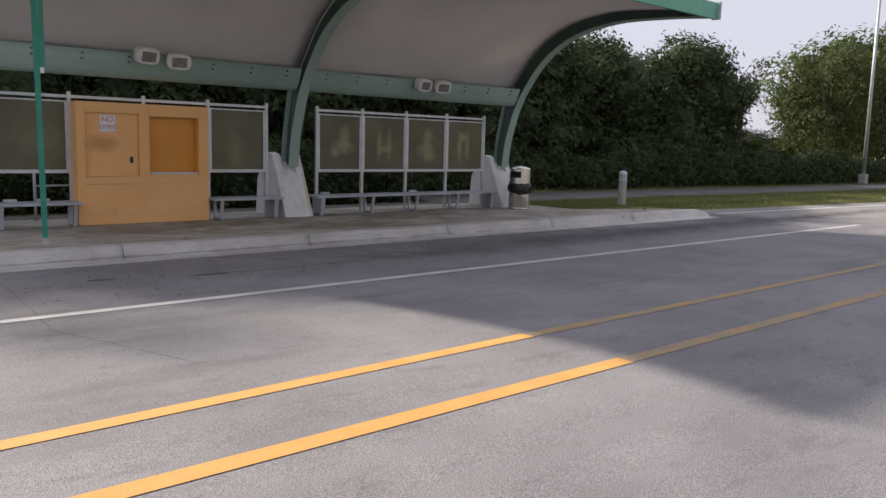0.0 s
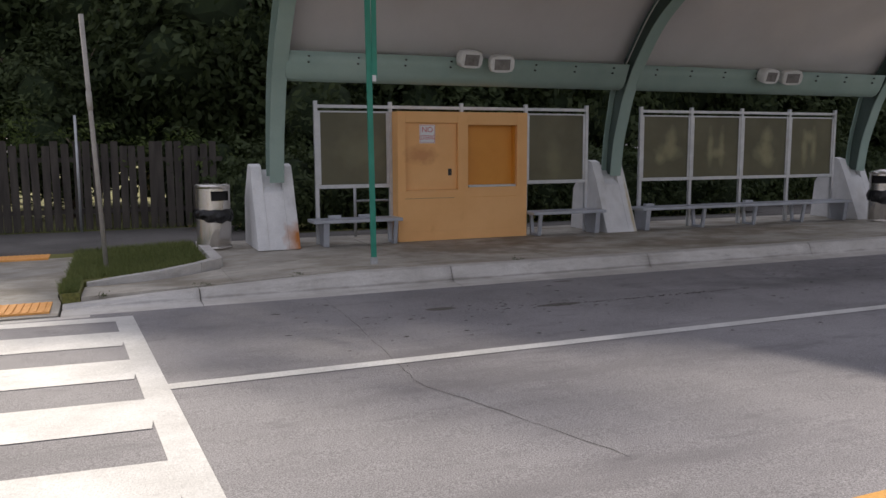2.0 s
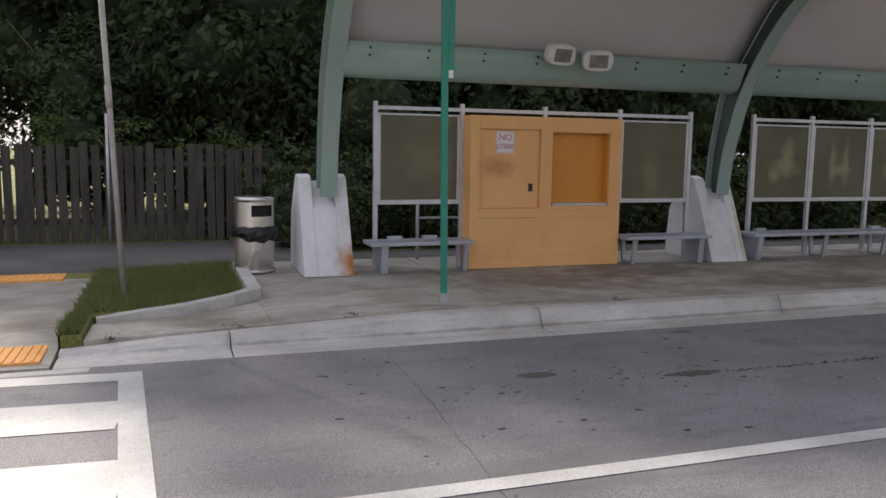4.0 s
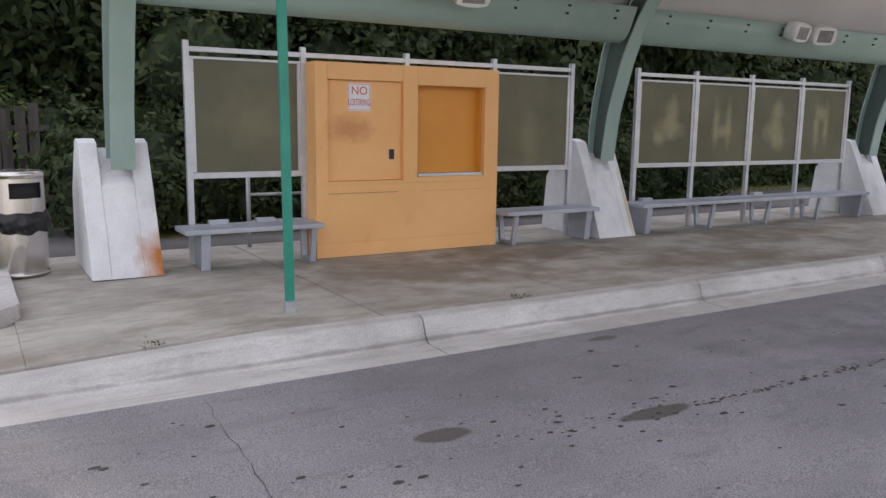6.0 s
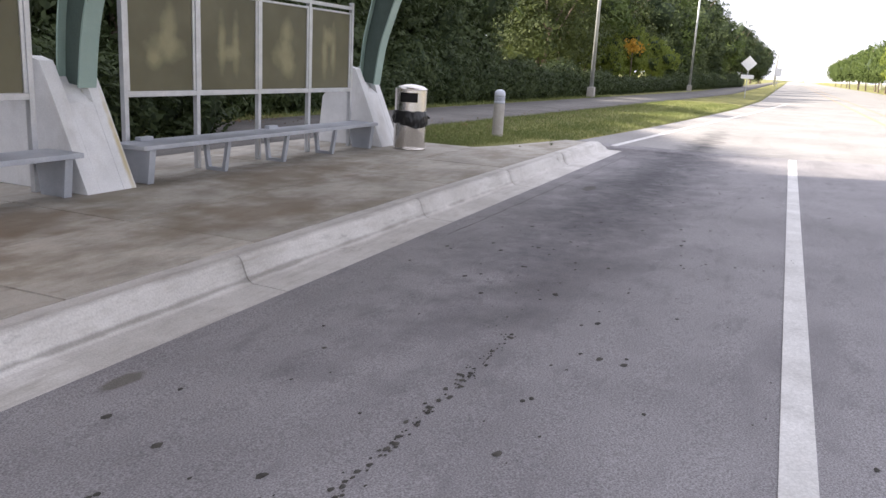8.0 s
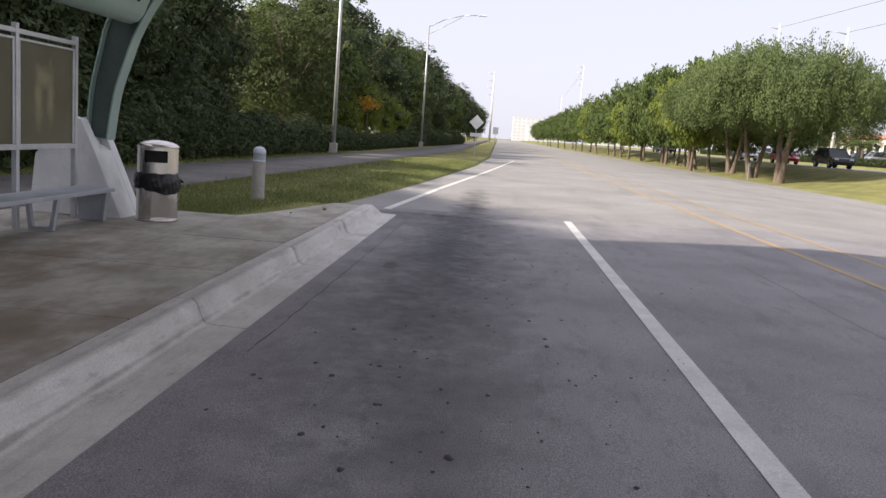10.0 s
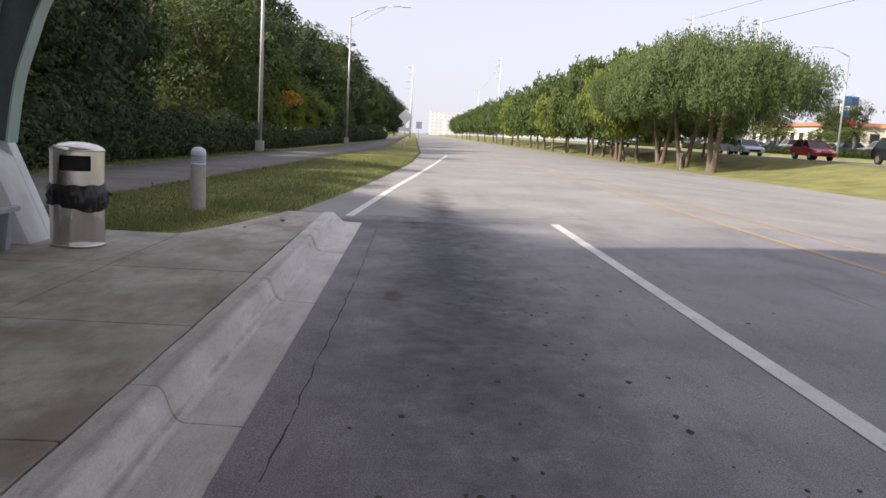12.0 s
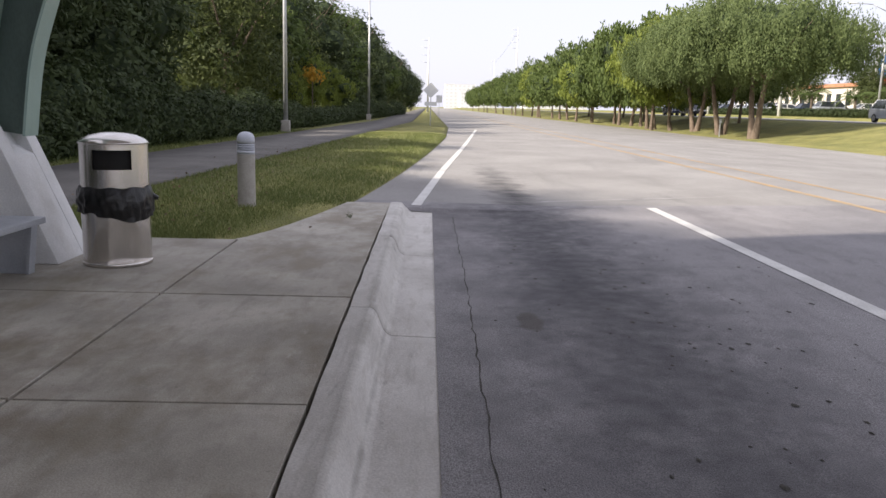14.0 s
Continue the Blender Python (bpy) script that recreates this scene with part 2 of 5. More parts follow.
orange_paint = material("orange painted panel", ((0.8, 0.43, 0.16), (0.86, 0.485, 0.195)), 1.2, 0.55, fine=0.03, bump=0.05, bump_scale=30)
stained(orange_paint, (0.6, 0.26, 0.07), 3.0, 0.62, 0.8, (1, 1, 0.5), 0.4)
spot(orange_paint, (0.5, 0.2, 0.07), (0.36, 0.05, 1.4), (0.36, 0.3, 0.19), 0.65, 0.5, 9, 0.7)
deep_orange = material("deep orange board", ((0.66, 0.27, 0.03), (0.72, 0.31, 0.04)), 1.5, 0.5, fine=0.03)
steel = material("stainless steel", ((0.62, 0.59, 0.55), (0.72, 0.69, 0.66)), 3, 0.26, 0.95, fine=0.05, stretch=(6, 6, 0.4))
bag_black = material("black plastic bag", ((0.006, 0.006, 0.007), (0.011, 0.011, 0.012)), 8, 0.34, bump=0.5, bump_scale=18, bump_dist=0.02)
# Near black: paints the shade inside bin mouths; also colours car grilles.
dark_fill = material("near black fill", ((0.01, 0.01, 0.01), (0.015, 0.014, 0.013)), 5, 0.9)
bollard_grey = material("bollard concrete", ((0.3, 0.28, 0.255), (0.38, 0.36, 0.33)), 6, 0.85, bump=0.2, bump_scale=80)
bollard_cap = material("bollard cap", ((0.44, 0.46, 0.52), (0.5, 0.52, 0.58)), 6, 0.6)
pole_green = material("teal painted pole", ((0.02, 0.22, 0.15), (0.03, 0.27, 0.185)), 4, 0.45, fine=0.05)
galvanised = material("galvanised steel", ((0.4, 0.41, 0.42), (0.5, 0.51, 0.52)), 5, 0.5, 0.6)
sign_white = material("white sign sheet", ((0.72, 0.72, 0.72), (0.78, 0.78, 0.78)), 3, 0.45, fine=0.02)
sign_red = material("red sign ink", ((0.5, 0.04, 0.04), (0.56, 0.06, 0.06)), 3, 0.5)
sign_back = material("sign back", ((0.45, 0.46, 0.47), (0.52, 0.53, 0.54)), 3, 0.5, 0.5)
tactile = material("tactile paving", ((0.72, 0.33, 0.08), (0.8, 0.4, 0.12)), 4, 0.8)
fence_wood = material("weathered fence wood", ((0.035, 0.03, 0.026), (0.075, 0.065, 0.055)), 3, 0.9, stretch=(3, 3, 0.4), bump=0.3, bump_scale=20)
bark = material("bark", ((0.1, 0.075, 0.055), (0.2, 0.155, 0.12)), 6, 0.95, bump=0.7, bump_scale=14, stretch=(2, 2, 0.5), bump_dist=0.03)
soil = material("leaf litter", ((0.06, 0.045, 0.03), (0.12, 0.09, 0.06)), 5, 1.0, bump=0.6, bump_scale=30)
lawn = material("lawn ground", ((0.12, 0.128, 0.034), (0.235, 0.22, 0.07)), 0.6, 1.0, bump=0.8, bump_scale=25, fine=0.35, fine_scale=30, bump_dist=0.04)
stained(lawn, (0.17, 0.13, 0.06), 0.9, 0.6, 0.75, amount=0.5)
grass_blade = leaf_material("grass blade", (0.085, 0.12, 0.034), (0.23, 0.25, 0.09), 0.3)
leaf_dark = leaf_material("dark leaves", (0.03, 0.046, 0.019), (0.08, 0.105, 0.04), 0.3)
leaf_mid = leaf_material("mid green leaves", (0.05, 0.08, 0.022), (0.145, 0.19, 0.055), 0.4)
leaf_weep = leaf_material("weeping leaves", (0.075, 0.11, 0.042), (0.18, 0.225, 0.085), 0.45)
leaf_bright = leaf_material("yellow green leaves", (0.12, 0.165, 0.03), (0.27, 0.31, 0.07), 0.45)
leaf_brown = leaf_material("olive leaves", (0.035, 0.052, 0.019), (0.1, 0.12, 0.038), 0.38)
leaf_orange = leaf_material("orange dead leaves", (0.4, 0.22, 0.03), (0.62, 0.38, 0.06), 0.4)
# Dark green that paints the shade deep inside crowns and hedges.
crown_shade_green = material("crown fill with painted shade", ((0.022, 0.036, 0.016), (0.04, 0.06, 0.025)), 1.5, 1.0)
wall_peach = material("peach stucco", ((0.62, 0.42, 0.28), (0.7, 0.5, 0.35)), 0.5, 0.9)
wall_cream = material("cream stucco", ((0.66, 0.6, 0.52), (0.74, 0.69, 0.62)), 0.5, 0.9)
roof_tile = material("clay roof", ((0.36, 0.16, 0.09), (0.45, 0.22, 0.13)), 0.8, 0.9)
window_dark = material("window glass", ((0.02, 0.025, 0.03), (0.04, 0.045, 0.05)), 1, 0.1)
car_black = material("black car paint", ((0.012, 0.013, 0.016), (0.016, 0.017, 0.02)), 2, 0.2)
car_red = material("red car paint", ((0.4, 0.025, 0.03), (0.44, 0.03, 0.035)), 2, 0.22)
car_silver = material("silver car paint", ((0.42, 0.45, 0.5), (0.48, 0.51, 0.56)), 2, 0.25, 0.4)
car_white = material("white car paint", ((0.68, 0.68, 0.68), (0.74, 0.74, 0.74)), 2, 0.25)
car_blue = material("dark blue car paint", ((0.02, 0.03, 0.07), (0.03, 0.04, 0.09)), 2, 0.22)
rubber = material("tyre rubber", ((0.015, 0.015, 0.015), (0.025, 0.025, 0.025)), 5, 0.85)
rim_grey = material("wheel rim", ((0.4, 0.4, 0.41), (0.5, 0.5, 0.51)), 5, 0.35, 0.8)
lamp_white = material("lamp housing", ((0.6, 0.6, 0.58), (0.7, 0.7, 0.68)), 5, 0.5)
lamp_lens = material("lamp lens", ((0.16, 0.15, 0.14), (0.26, 0.25, 0.23)), 12, 0.2)
banner_blue = material("blue banner", ((0.03, 0.12, 0.35), (0.05, 0.16, 0.42)), 2, 0.6)
bolt_dark = material("dark bolt", ((0.03, 0.03, 0.03), (0.05, 0.05, 0.05)), 5, 0.6, 0.5)


def glazing(name, tint, smear):
    """Scratched, clouded plastic glazing."""
    m = bpy.data.materials.new(name)
    m.use_nodes = True
    nt = m.node_tree
    n, l = nt.nodes, nt.links
    bsdf = n["Principled BSDF"]
    out = n["Material Output"]
    geo = n.new("ShaderNodeNewGeometry")
    tex = n.new("ShaderNodeTexNoise")
    tex.inputs["Scale"].default_value, tex.inputs["Detail"].default_value = 1.6, 6
    l.new(geo.outputs["Position"], tex.inputs["Vector"])
    ramp = n.new("ShaderNodeValToRGB")
    ramp.color_ramp.elements[0].position, ramp.color_ramp.elements[1].position = 0.4, 0.7
    ramp.color_ramp.elements[0].color, ramp.color_ramp.elements[1].color = (*tint, 1), (*smear, 1)
    l.new(tex.outputs["Fac"], ramp.inputs["Fac"])
    l.new(ramp.outputs["Color"], bsdf.inputs["Base Color"])
    bsdf.inputs["Roughness"].default_value = 0.35
    clear = n.new("ShaderNodeBsdfTransparent")
    clear.inputs["Color"].default_value = (0.62, 0.6, 0.5, 1)
    mix = n.new("ShaderNodeMixShader")
    mix.inputs[0].default_value = 0.62
    l.new(clear.outputs[0], mix.inputs[1])
    l.new(bsdf.outputs[0], mix.inputs[2])
    l.new(mix.outputs[0], out.inputs["Surface"])
    return m


pane_plastic = glazing("clouded glazing", (0.17, 0.16, 0.1), (0.23, 0.215, 0.135))
SMEAR = (0.5, 0.47, 0.28)
for cx, cz, rx, rz in ((5.5, 1.42, 0.3, 0.16), (5.56, 1.62, 0.13, 0.26), (5.32, 1.3, 0.12, 0.12), (6.5, 1.5, 0.07, 0.34), (6.78, 1.5, 0.07, 0.36), (6.64, 1.4, 0.2, 0.09), (7.85, 1.42, 0.24, 0.18), (7.92, 1.68, 0.14, 0.24), (7.98, 1.25, 0.16, 0.14), (8.95, 1.5, 0.08, 0.36), (9.2, 1.52, 0.08, 0.34), (9.07, 1.7, 0.12, 0.14), (-0.6, 1.5, 0.4, 0.3), (3.0, 1.3, 0.14, 0.4)):
    spot(pane_plastic, SMEAR, (cx, 0.3, cz), (rx * 1.25, 0.5, rz * 1.25), 0.62 if cx > 4 else 0.22, 0.45, 6.0, 0.75)



# ---- building helpers ----
def box(bm, x0, x1, y0, y1, z0, z1, bevel=0.0):
    vs = [bm.verts.new(p) for p in ((x0, y0, z0), (x1, y0, z0), (x1, y1, z0), (x0, y1, z0), (x0, y0, z1), (x1, y0, z1), (x1, y1, z1), (x0, y1, z1))]
    fs = [bm.faces.new([vs[i] for i in f]) for f in ((0, 3, 2, 1), (4, 5, 6, 7), (0, 1, 5, 4), (1, 2, 6, 5), (2, 3, 7, 6), (3, 0, 4, 7))]
    if bevel:
        bmesh.ops.bevel(bm, geom=list({e for f in fs for e in f.edges}), offset=bevel, segments=2, affect="EDGES", profile=0.6)
    return bm


def tube(bm, p0, p1, r0, r1=None, n=10, caps=True):
    p0, p1, r1 = Vector(p0), Vector(p1), r0 if r1 is None else r1
    axis = (p1 - p0).normalized()
    a = axis.orthogonal().normalized()
    b = axis.cross(a)
    rings = [[bm.verts.new(p + r * (math.cos(t) * a + math.sin(t) * b)) for t in (2 * math.pi * i / n for i in range(n))] for p, r in ((p0, r0), (p1, r1))]
    for i in range(n):
        bm.faces.new((rings[0][i], rings[0][(i + 1) % n], rings[1][(i + 1) % n], rings[1][i])).smooth = True
    if caps:
        bm.faces.new(rings[0][::-1])
        bm.faces.new(rings[1])
    return bm


def lathe(bm, profile, n=24, centre=(0, 0), ripple=None):
    """Turn a profile of (radius, z) round an upright axis."""
    rings = []
    for r, z in profile:
        ring = []
        for i in range(n):
            t = 2 * math.pi * i / n
            rr = r * (1 + (ripple(t, z) if ripple else 0))
            ring.append(bm.verts.new((centre[0] + rr * math.cos(t), centre[1] + rr * math.sin(t), z)))
        rings.append(ring)
    for a, b in zip(rings, rings[1:]):
        for i in range(n):
            bm.faces.new((a[i], a[(i + 1) % n], b[(i + 1) % n], b[i])).smooth = True
    bm.faces.new(rings[0][::-1])
    bm.faces.new(rings[-1])
    return bm


def extrude_yz(bm, outline, x0, x1):
    """A solid with an outline in y and z, from x0 to x1."""
    a = [bm.verts.new((x0, y, z)) for y, z in outline]
    b = [bm.verts.new((x1, y, z)) for y, z in outline]
    n = len(outline)
    bm.faces.new(a)
    bm.faces.new(b[::-1])
    for i in range(n):
        bm.faces.new((a[i], b[i], b[(i + 1) % n], a[(i + 1) % n]))
    bmesh.ops.recalc_face_normals(bm, faces=bm.faces)
    return bm


def prism(bm, outline, z0, z1, top=None):
    """A slab with an outline in x and y; top(x, y) adds to the height of both sides."""
    lift = top or (lambda x, y: 0.0)
    a = [bm.verts.new((x, y, z0 + lift(x, y))) for x, y in outline]
    b = [bm.verts.new((x, y, z1 + lift(x, y))) for x, y in outline]
    n = len(outline)
    bm.faces.new(a[::-1])
    bm.faces.new(b)
    for i in range(n):
        bm.faces.new((a[i], a[(i + 1) % n], b[(i + 1) % n], b[i]))
    bmesh.ops.recalc_face_normals(bm, faces=bm.faces)
    return bm


def mesh_of(name, bm, mat):
    me = bpy.data.meshes.new(name)
    bm.to_mesh(me)
    bm.free()
    me.materials.append(mat)
    return me


def part(name, bm, mat, parent=None, label="", at=None):
    ob = new(name, mesh_of(name, bm, mat))
    if parent:
        ob.parent = parent
    if at is not None:
        ob.matrix_basis = at
    if label:
        ob["label"] = label
    return ob


def thing(name, label, category, group="", at=(0, 0, 0), turn=0):
    ob = new(name)
    ob.empty_display_size = 0.2
    ob.matrix_basis = pose(*at, 0, 0, turn)
    return tagged(ob, label, category, group)


def structure(name, bm, mat, label, category):
    return tagged(part(name, bm, mat), label, category, kind="structure")


def lettering(name, text, size, mat, parent, m):
    curve = bpy.data.curves.new(name, "FONT")
    curve.body, curve.size, curve.align_x, curve.align_y, curve.extrude = text, size, "CENTER", "CENTER", 0.0008
    ob = new(name, curve)
    curve.materials.append(mat)
    ob.parent, ob.matrix_basis = parent, m
    return ob


# ---- ground, roads, kerbs ----
def road_z(y):
    """The road's cross fall: gutter, crown, far edge."""
    if y > -10.4:
        return -0.2 + 0.18 * (-3.25 - y) / 7.15
    return -0.02 - 0.22 * (-10.4 - y) / 12.0


def verge_edge(x):
    """Where the grass verge ends towards the road."""
    return -1.25 - 2.75 * min(1, max(0, (x - 11.5) / 31)) ** 0.62 - 0.03 * max(0, x - 42.5) * (x < 60) - (0.55 if x >= 60 else 0)


def strip_sheet(bm, xs, rows):
    """A sheet over stations xs; rows(x) gives its points (y, z) across."""
    last = None
    for x in xs:
        line = [bm.verts.new((x, y, z)) for y, z in rows(x)]
        if last:
            for i in range(len(line) - 1):
                bm.faces.new((last[i], last[i + 1], line[i + 1], line[i])).smooth = True
        last = line
    bmesh.ops.recalc_face_normals(bm, faces=bm.faces)
    if bm.faces and sum(f.normal.z for f in bm.faces) < 0:
        bmesh.ops.reverse_faces(bm, faces=bm.faces)
    return bm


def ground_rows(x):
    lump = 0.05 * math.sin(x * 0.31) + 0.04 * math.sin(x * 0.83 + 1)
    return [(1500, -0.1), (60, -0.06), (12, -0.05), (4.0, -0.045), (0.9, -0.07), (0.4, -0.4), (-21.4, -0.5), (-22.2, -0.245), (-24.5, -0.17 + lump), (-27.5, 0.3 + 2 * lump),
            (-30.2, 0.8 + lump), (-31.4, 0.96), (-31.6, 0.8), (-44.6, 0.8), (-45, 1.1), (-50, 1.5), (-60, 1.55), (-1500, 1.6)]


def build_ground():
    xs = [-1500, -300, -100, -60] + [-40 + 2.5 * i for i in range(80)] + [180, 220, 300, 500, 900, 1800]
    structure("ground", strip_sheet(bmesh.new(), xs, ground_rows), lawn, "sunlit mown grass ground rising to the far roadway", "ground")
    xs = [-600, -200, -80] + [-40 + 4 * i for i in range(40)] + [150, 200, 300, 500, 900]
    ys = [-3.22, -5, -6.55, -8, -10.4, -13, -17, -22.3]

    def rows(x):
        grow = [y for y in ys]
        if x > 15.25:
            grow[0] = verge_edge(x) + 0.35
        return [(grow[0], road_z(-3.3) + (0.08 if x > 15.25 else 0))] + [(y, road_z(y)) for y in grow[1:]]

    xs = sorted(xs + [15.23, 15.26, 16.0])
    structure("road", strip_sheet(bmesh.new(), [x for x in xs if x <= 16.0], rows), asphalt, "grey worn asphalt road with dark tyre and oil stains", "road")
    structure("road_beyond", strip_sheet(bmesh.new(), [x for x in xs if x >= 16.0], rows), pale_asphalt, "paler asphalt road beyond the bus stop", "road")
    structure("far_road", prism(bmesh.new(), [(-600, -44.5), (900, -44.5), (900, -31.7), (-600, -31.7)], 0.7, 0.98), far_asphalt, "pale asphalt carriageway beyond the tree-lined median", "road")

    def verge(x):
        e = verge_edge(x)
        near = 1.3 - 0.05 * max(0, min(x - 16, 60))
        return [(e, -0.3), (e, -0.05 if x < 15 else -0.11), (e + 0.3, -0.035 if x < 15 else -0.07), ((e + near) / 2, -0.03), (near + 0.06, -0.05), (near + 0.1, -0.3)]

    xs = [11.36, 11.6, 12.1, 12.7, 13.3, 13.9, 14.36, 15.2] + [16.5 + 1.5 * i for i in range(30)] + [59.9, 60, 75, 90, 120, 160, 220, 300, 500]
    structure("grass_verge", strip_sheet(bmesh.new(), sorted(set(xs)), verge), lawn, "strip of mown grass between road and footpath", "grass")

    def path_rows(x):
        s = 0.05 * max(0, min(x - 16, 60))
        a, b = 1.3 - s, 4.4 - s * 0.95
        if x < 16:
            a = 1.42 if x > -3.1 else 1.3
        if -2.0 < x < 9.8:
            b = 2.4
        return [(a, -0.3), (a, -0.02), ((a + b) / 2, -0.005), (b, -0.02), (b, -0.3)]

    xs = [-40, -20, -10, -6, -3.11, -3.09, -2.02, -1.98, 2, 8, 9.78, 9.82, 15.9, 16.1] + [18 + 4 * i for i in range(16)] + [90, 120, 160, 220, 300, 500]
    structure("footpath", strip_sheet(bmesh.new(), xs, path_rows), old_asphalt, "old asphalt footpath beside the hedge", "path")


def paint_strip(bm, pts, width, lift=0.005):
    """A painted line along points (x, y), on the road's surface."""
    for (x0, y0), (x1, y1) in zip(pts, pts[1:]):
        d = Vector((x1 - x0, y1 - y0))
        side = Vector((-d.y, d.x)).normalized() * width / 2
        n = max(1, int(d.length / (0.4 if abs(d.y) > abs(d.x) else 4)))
        for i in range(n):
            q = []
            for t, s in ((i / n, 1), (i / n, -1), ((i + 1) / n, -1), ((i + 1) / n, 1)):
                x, y = x0 + d.x * t + s * side.x, y0 + d.y * t + s * side.y
                q.append(bm.verts.new((x, y, road_z(y) + lift + extra(x, y))))
            f = bm.faces.new(q)
            if f.calc_center_median() and f.normal.z < 0:
                f.normal_flip()
    return bm


def extra(x, y):
    """The road's surface past the end of the kerb stands a little higher near the verge."""
    if x > 15.25 and y > -5:
        top = verge_edge(x) + 0.35
        return max(0.0, (road_z(-3.3) + 0.08) + (road_z(-5) - road_z(-3.3) - 0.08) * (top - y) / (top + 5) - road_z(y))
    return 0.0


def build_paint():
    structure("bus_lane_line", paint_strip(bmesh.new(), [(-4.05, -6.55), (15.7, -6.55)], 0.15), white_paint, "white painted bus lane line on asphalt", "road marking")
    structure("edge_line", paint_strip(bmesh.new(), [(15.5, -2.98), (22.4, -3.5), (33, -4.4), (57, -6.3)], 0.15), white_paint, "white painted edge line bending away from the verge", "road marking")
    for y, x1, skew in ((-9.84, 0.555, 0.08), (-10.83, 0.56, 0.0)):
        structure("centre_line", paint_strip(bmesh.new(), [(-3.82, y - skew), (x1, y)], 0.15), yellow_paint, "fresh yellow painted centre line", "road marking")
        structure("centre_line", paint_strip(bmesh.new(), [(x1, y), (400, y)], 0.13, 0.004), worn_yellow, "worn and faded yellow centre line", "road marking")
    structure("stop_line", paint_strip(bmesh.new(), [(16.55, -5.0), (17.2, -8.2)], 0.07, 0.003), worn_white, "faint worn white cross line", "road marking")
    for x in (-4.29, -8.33):
        structure("crosswalk_line", paint_strip(bmesh.new(), [(x, -3.5), (x + 0.936, -21)], 0.18, 0.006), white_paint, "broad white edge line of the crosswalk", "road marking")
    for k in range(14):
        y, width = (-3.63, 0.26) if k == 0 else (-4.665 - 1.235 * (k - 1), 0.65)
        skew = -(y + 3.5) * 0.0535
        bm = paint_strip(bmesh.new(), [(-8.23 + skew, y + 0.27), (-4.36 + skew, y)], width)
        tagged(structure("crosswalk_bar", bm, white_paint, "white painted crosswalk bar", "road marking"), group="crosswalk bars")


def build_kerb():
    """Kerb and gutter in cast lengths, with a flush ramp towards the crosswalk."""
    cuts = [-4.9, -3.46, -0.33, 2.75, 5.85, 8.85, 11.8, 15.28]
    kerb = thing("kerb", "pale concrete kerb and gutter, stained and chipped, at the bus stop", "kerb")
    kerb["kind"] = "structure"
    for x0, x1 in zip(cuts, cuts[1:]):
        bm = bmesh.new()
        xs = [x0 + 0.006 + (x1 - x0 - 0.012) * i / 16 for i in range(17)]
        last = None
        for x in xs:
            drop = 0.105 * min(1, max(0, (-1.6 - x) / 2.4)) + 0.06 * min(1, max(0, (-4.0 - x) / 0.9)) + 0.11 * min(1, max(0, (x - 14.75) / 0.5)) ** 1.5
            t = -0.002 - drop
            outline = [(-2.64, -0.4), (-2.64, t), (-2.765, t), (-2.795, t - 0.01), (-2.815, t - 0.034), (-2.86, min(t - 0.035, -0.15)), (-2.885, min(t - 0.037, -0.18)), (-2.915, -0.194), (-3.24, -0.205), (-3.24, -0.4)]
            line = [bm.verts.new((x, y + 0.003 * math.sin(x * 7), z)) for y, z in outline]
            if last:
                for i in range(len(line)):
                    bm.faces.new((last[i], last[(i + 1) % len(line)], line[(i + 1) % len(line)], line[i])).smooth = i in (2, 3, 4, 5, 6)
            else:
                bm.faces.new(line)
            last = line
        bm.faces.new(last[::-1])
        bmesh.ops.recalc_face_normals(bm, faces=bm.faces)
        part("kerb_length", bm, kerb_concrete, kerb)
    bm = bmesh.new()
    box(bm, -4.58, 15.15, -2.66, -2.4, -0.4, -0.15)
    structure("kerb_footing", bm, joint_dirt, "dark dirt in the joint behind the kerb", "kerb")


def slab_drop(x, y):
    return -0.1 * min(1, max(0, (-1.9 - x) / 2.4)) * min(1, max(0, (0.4 - y) / 1.2))


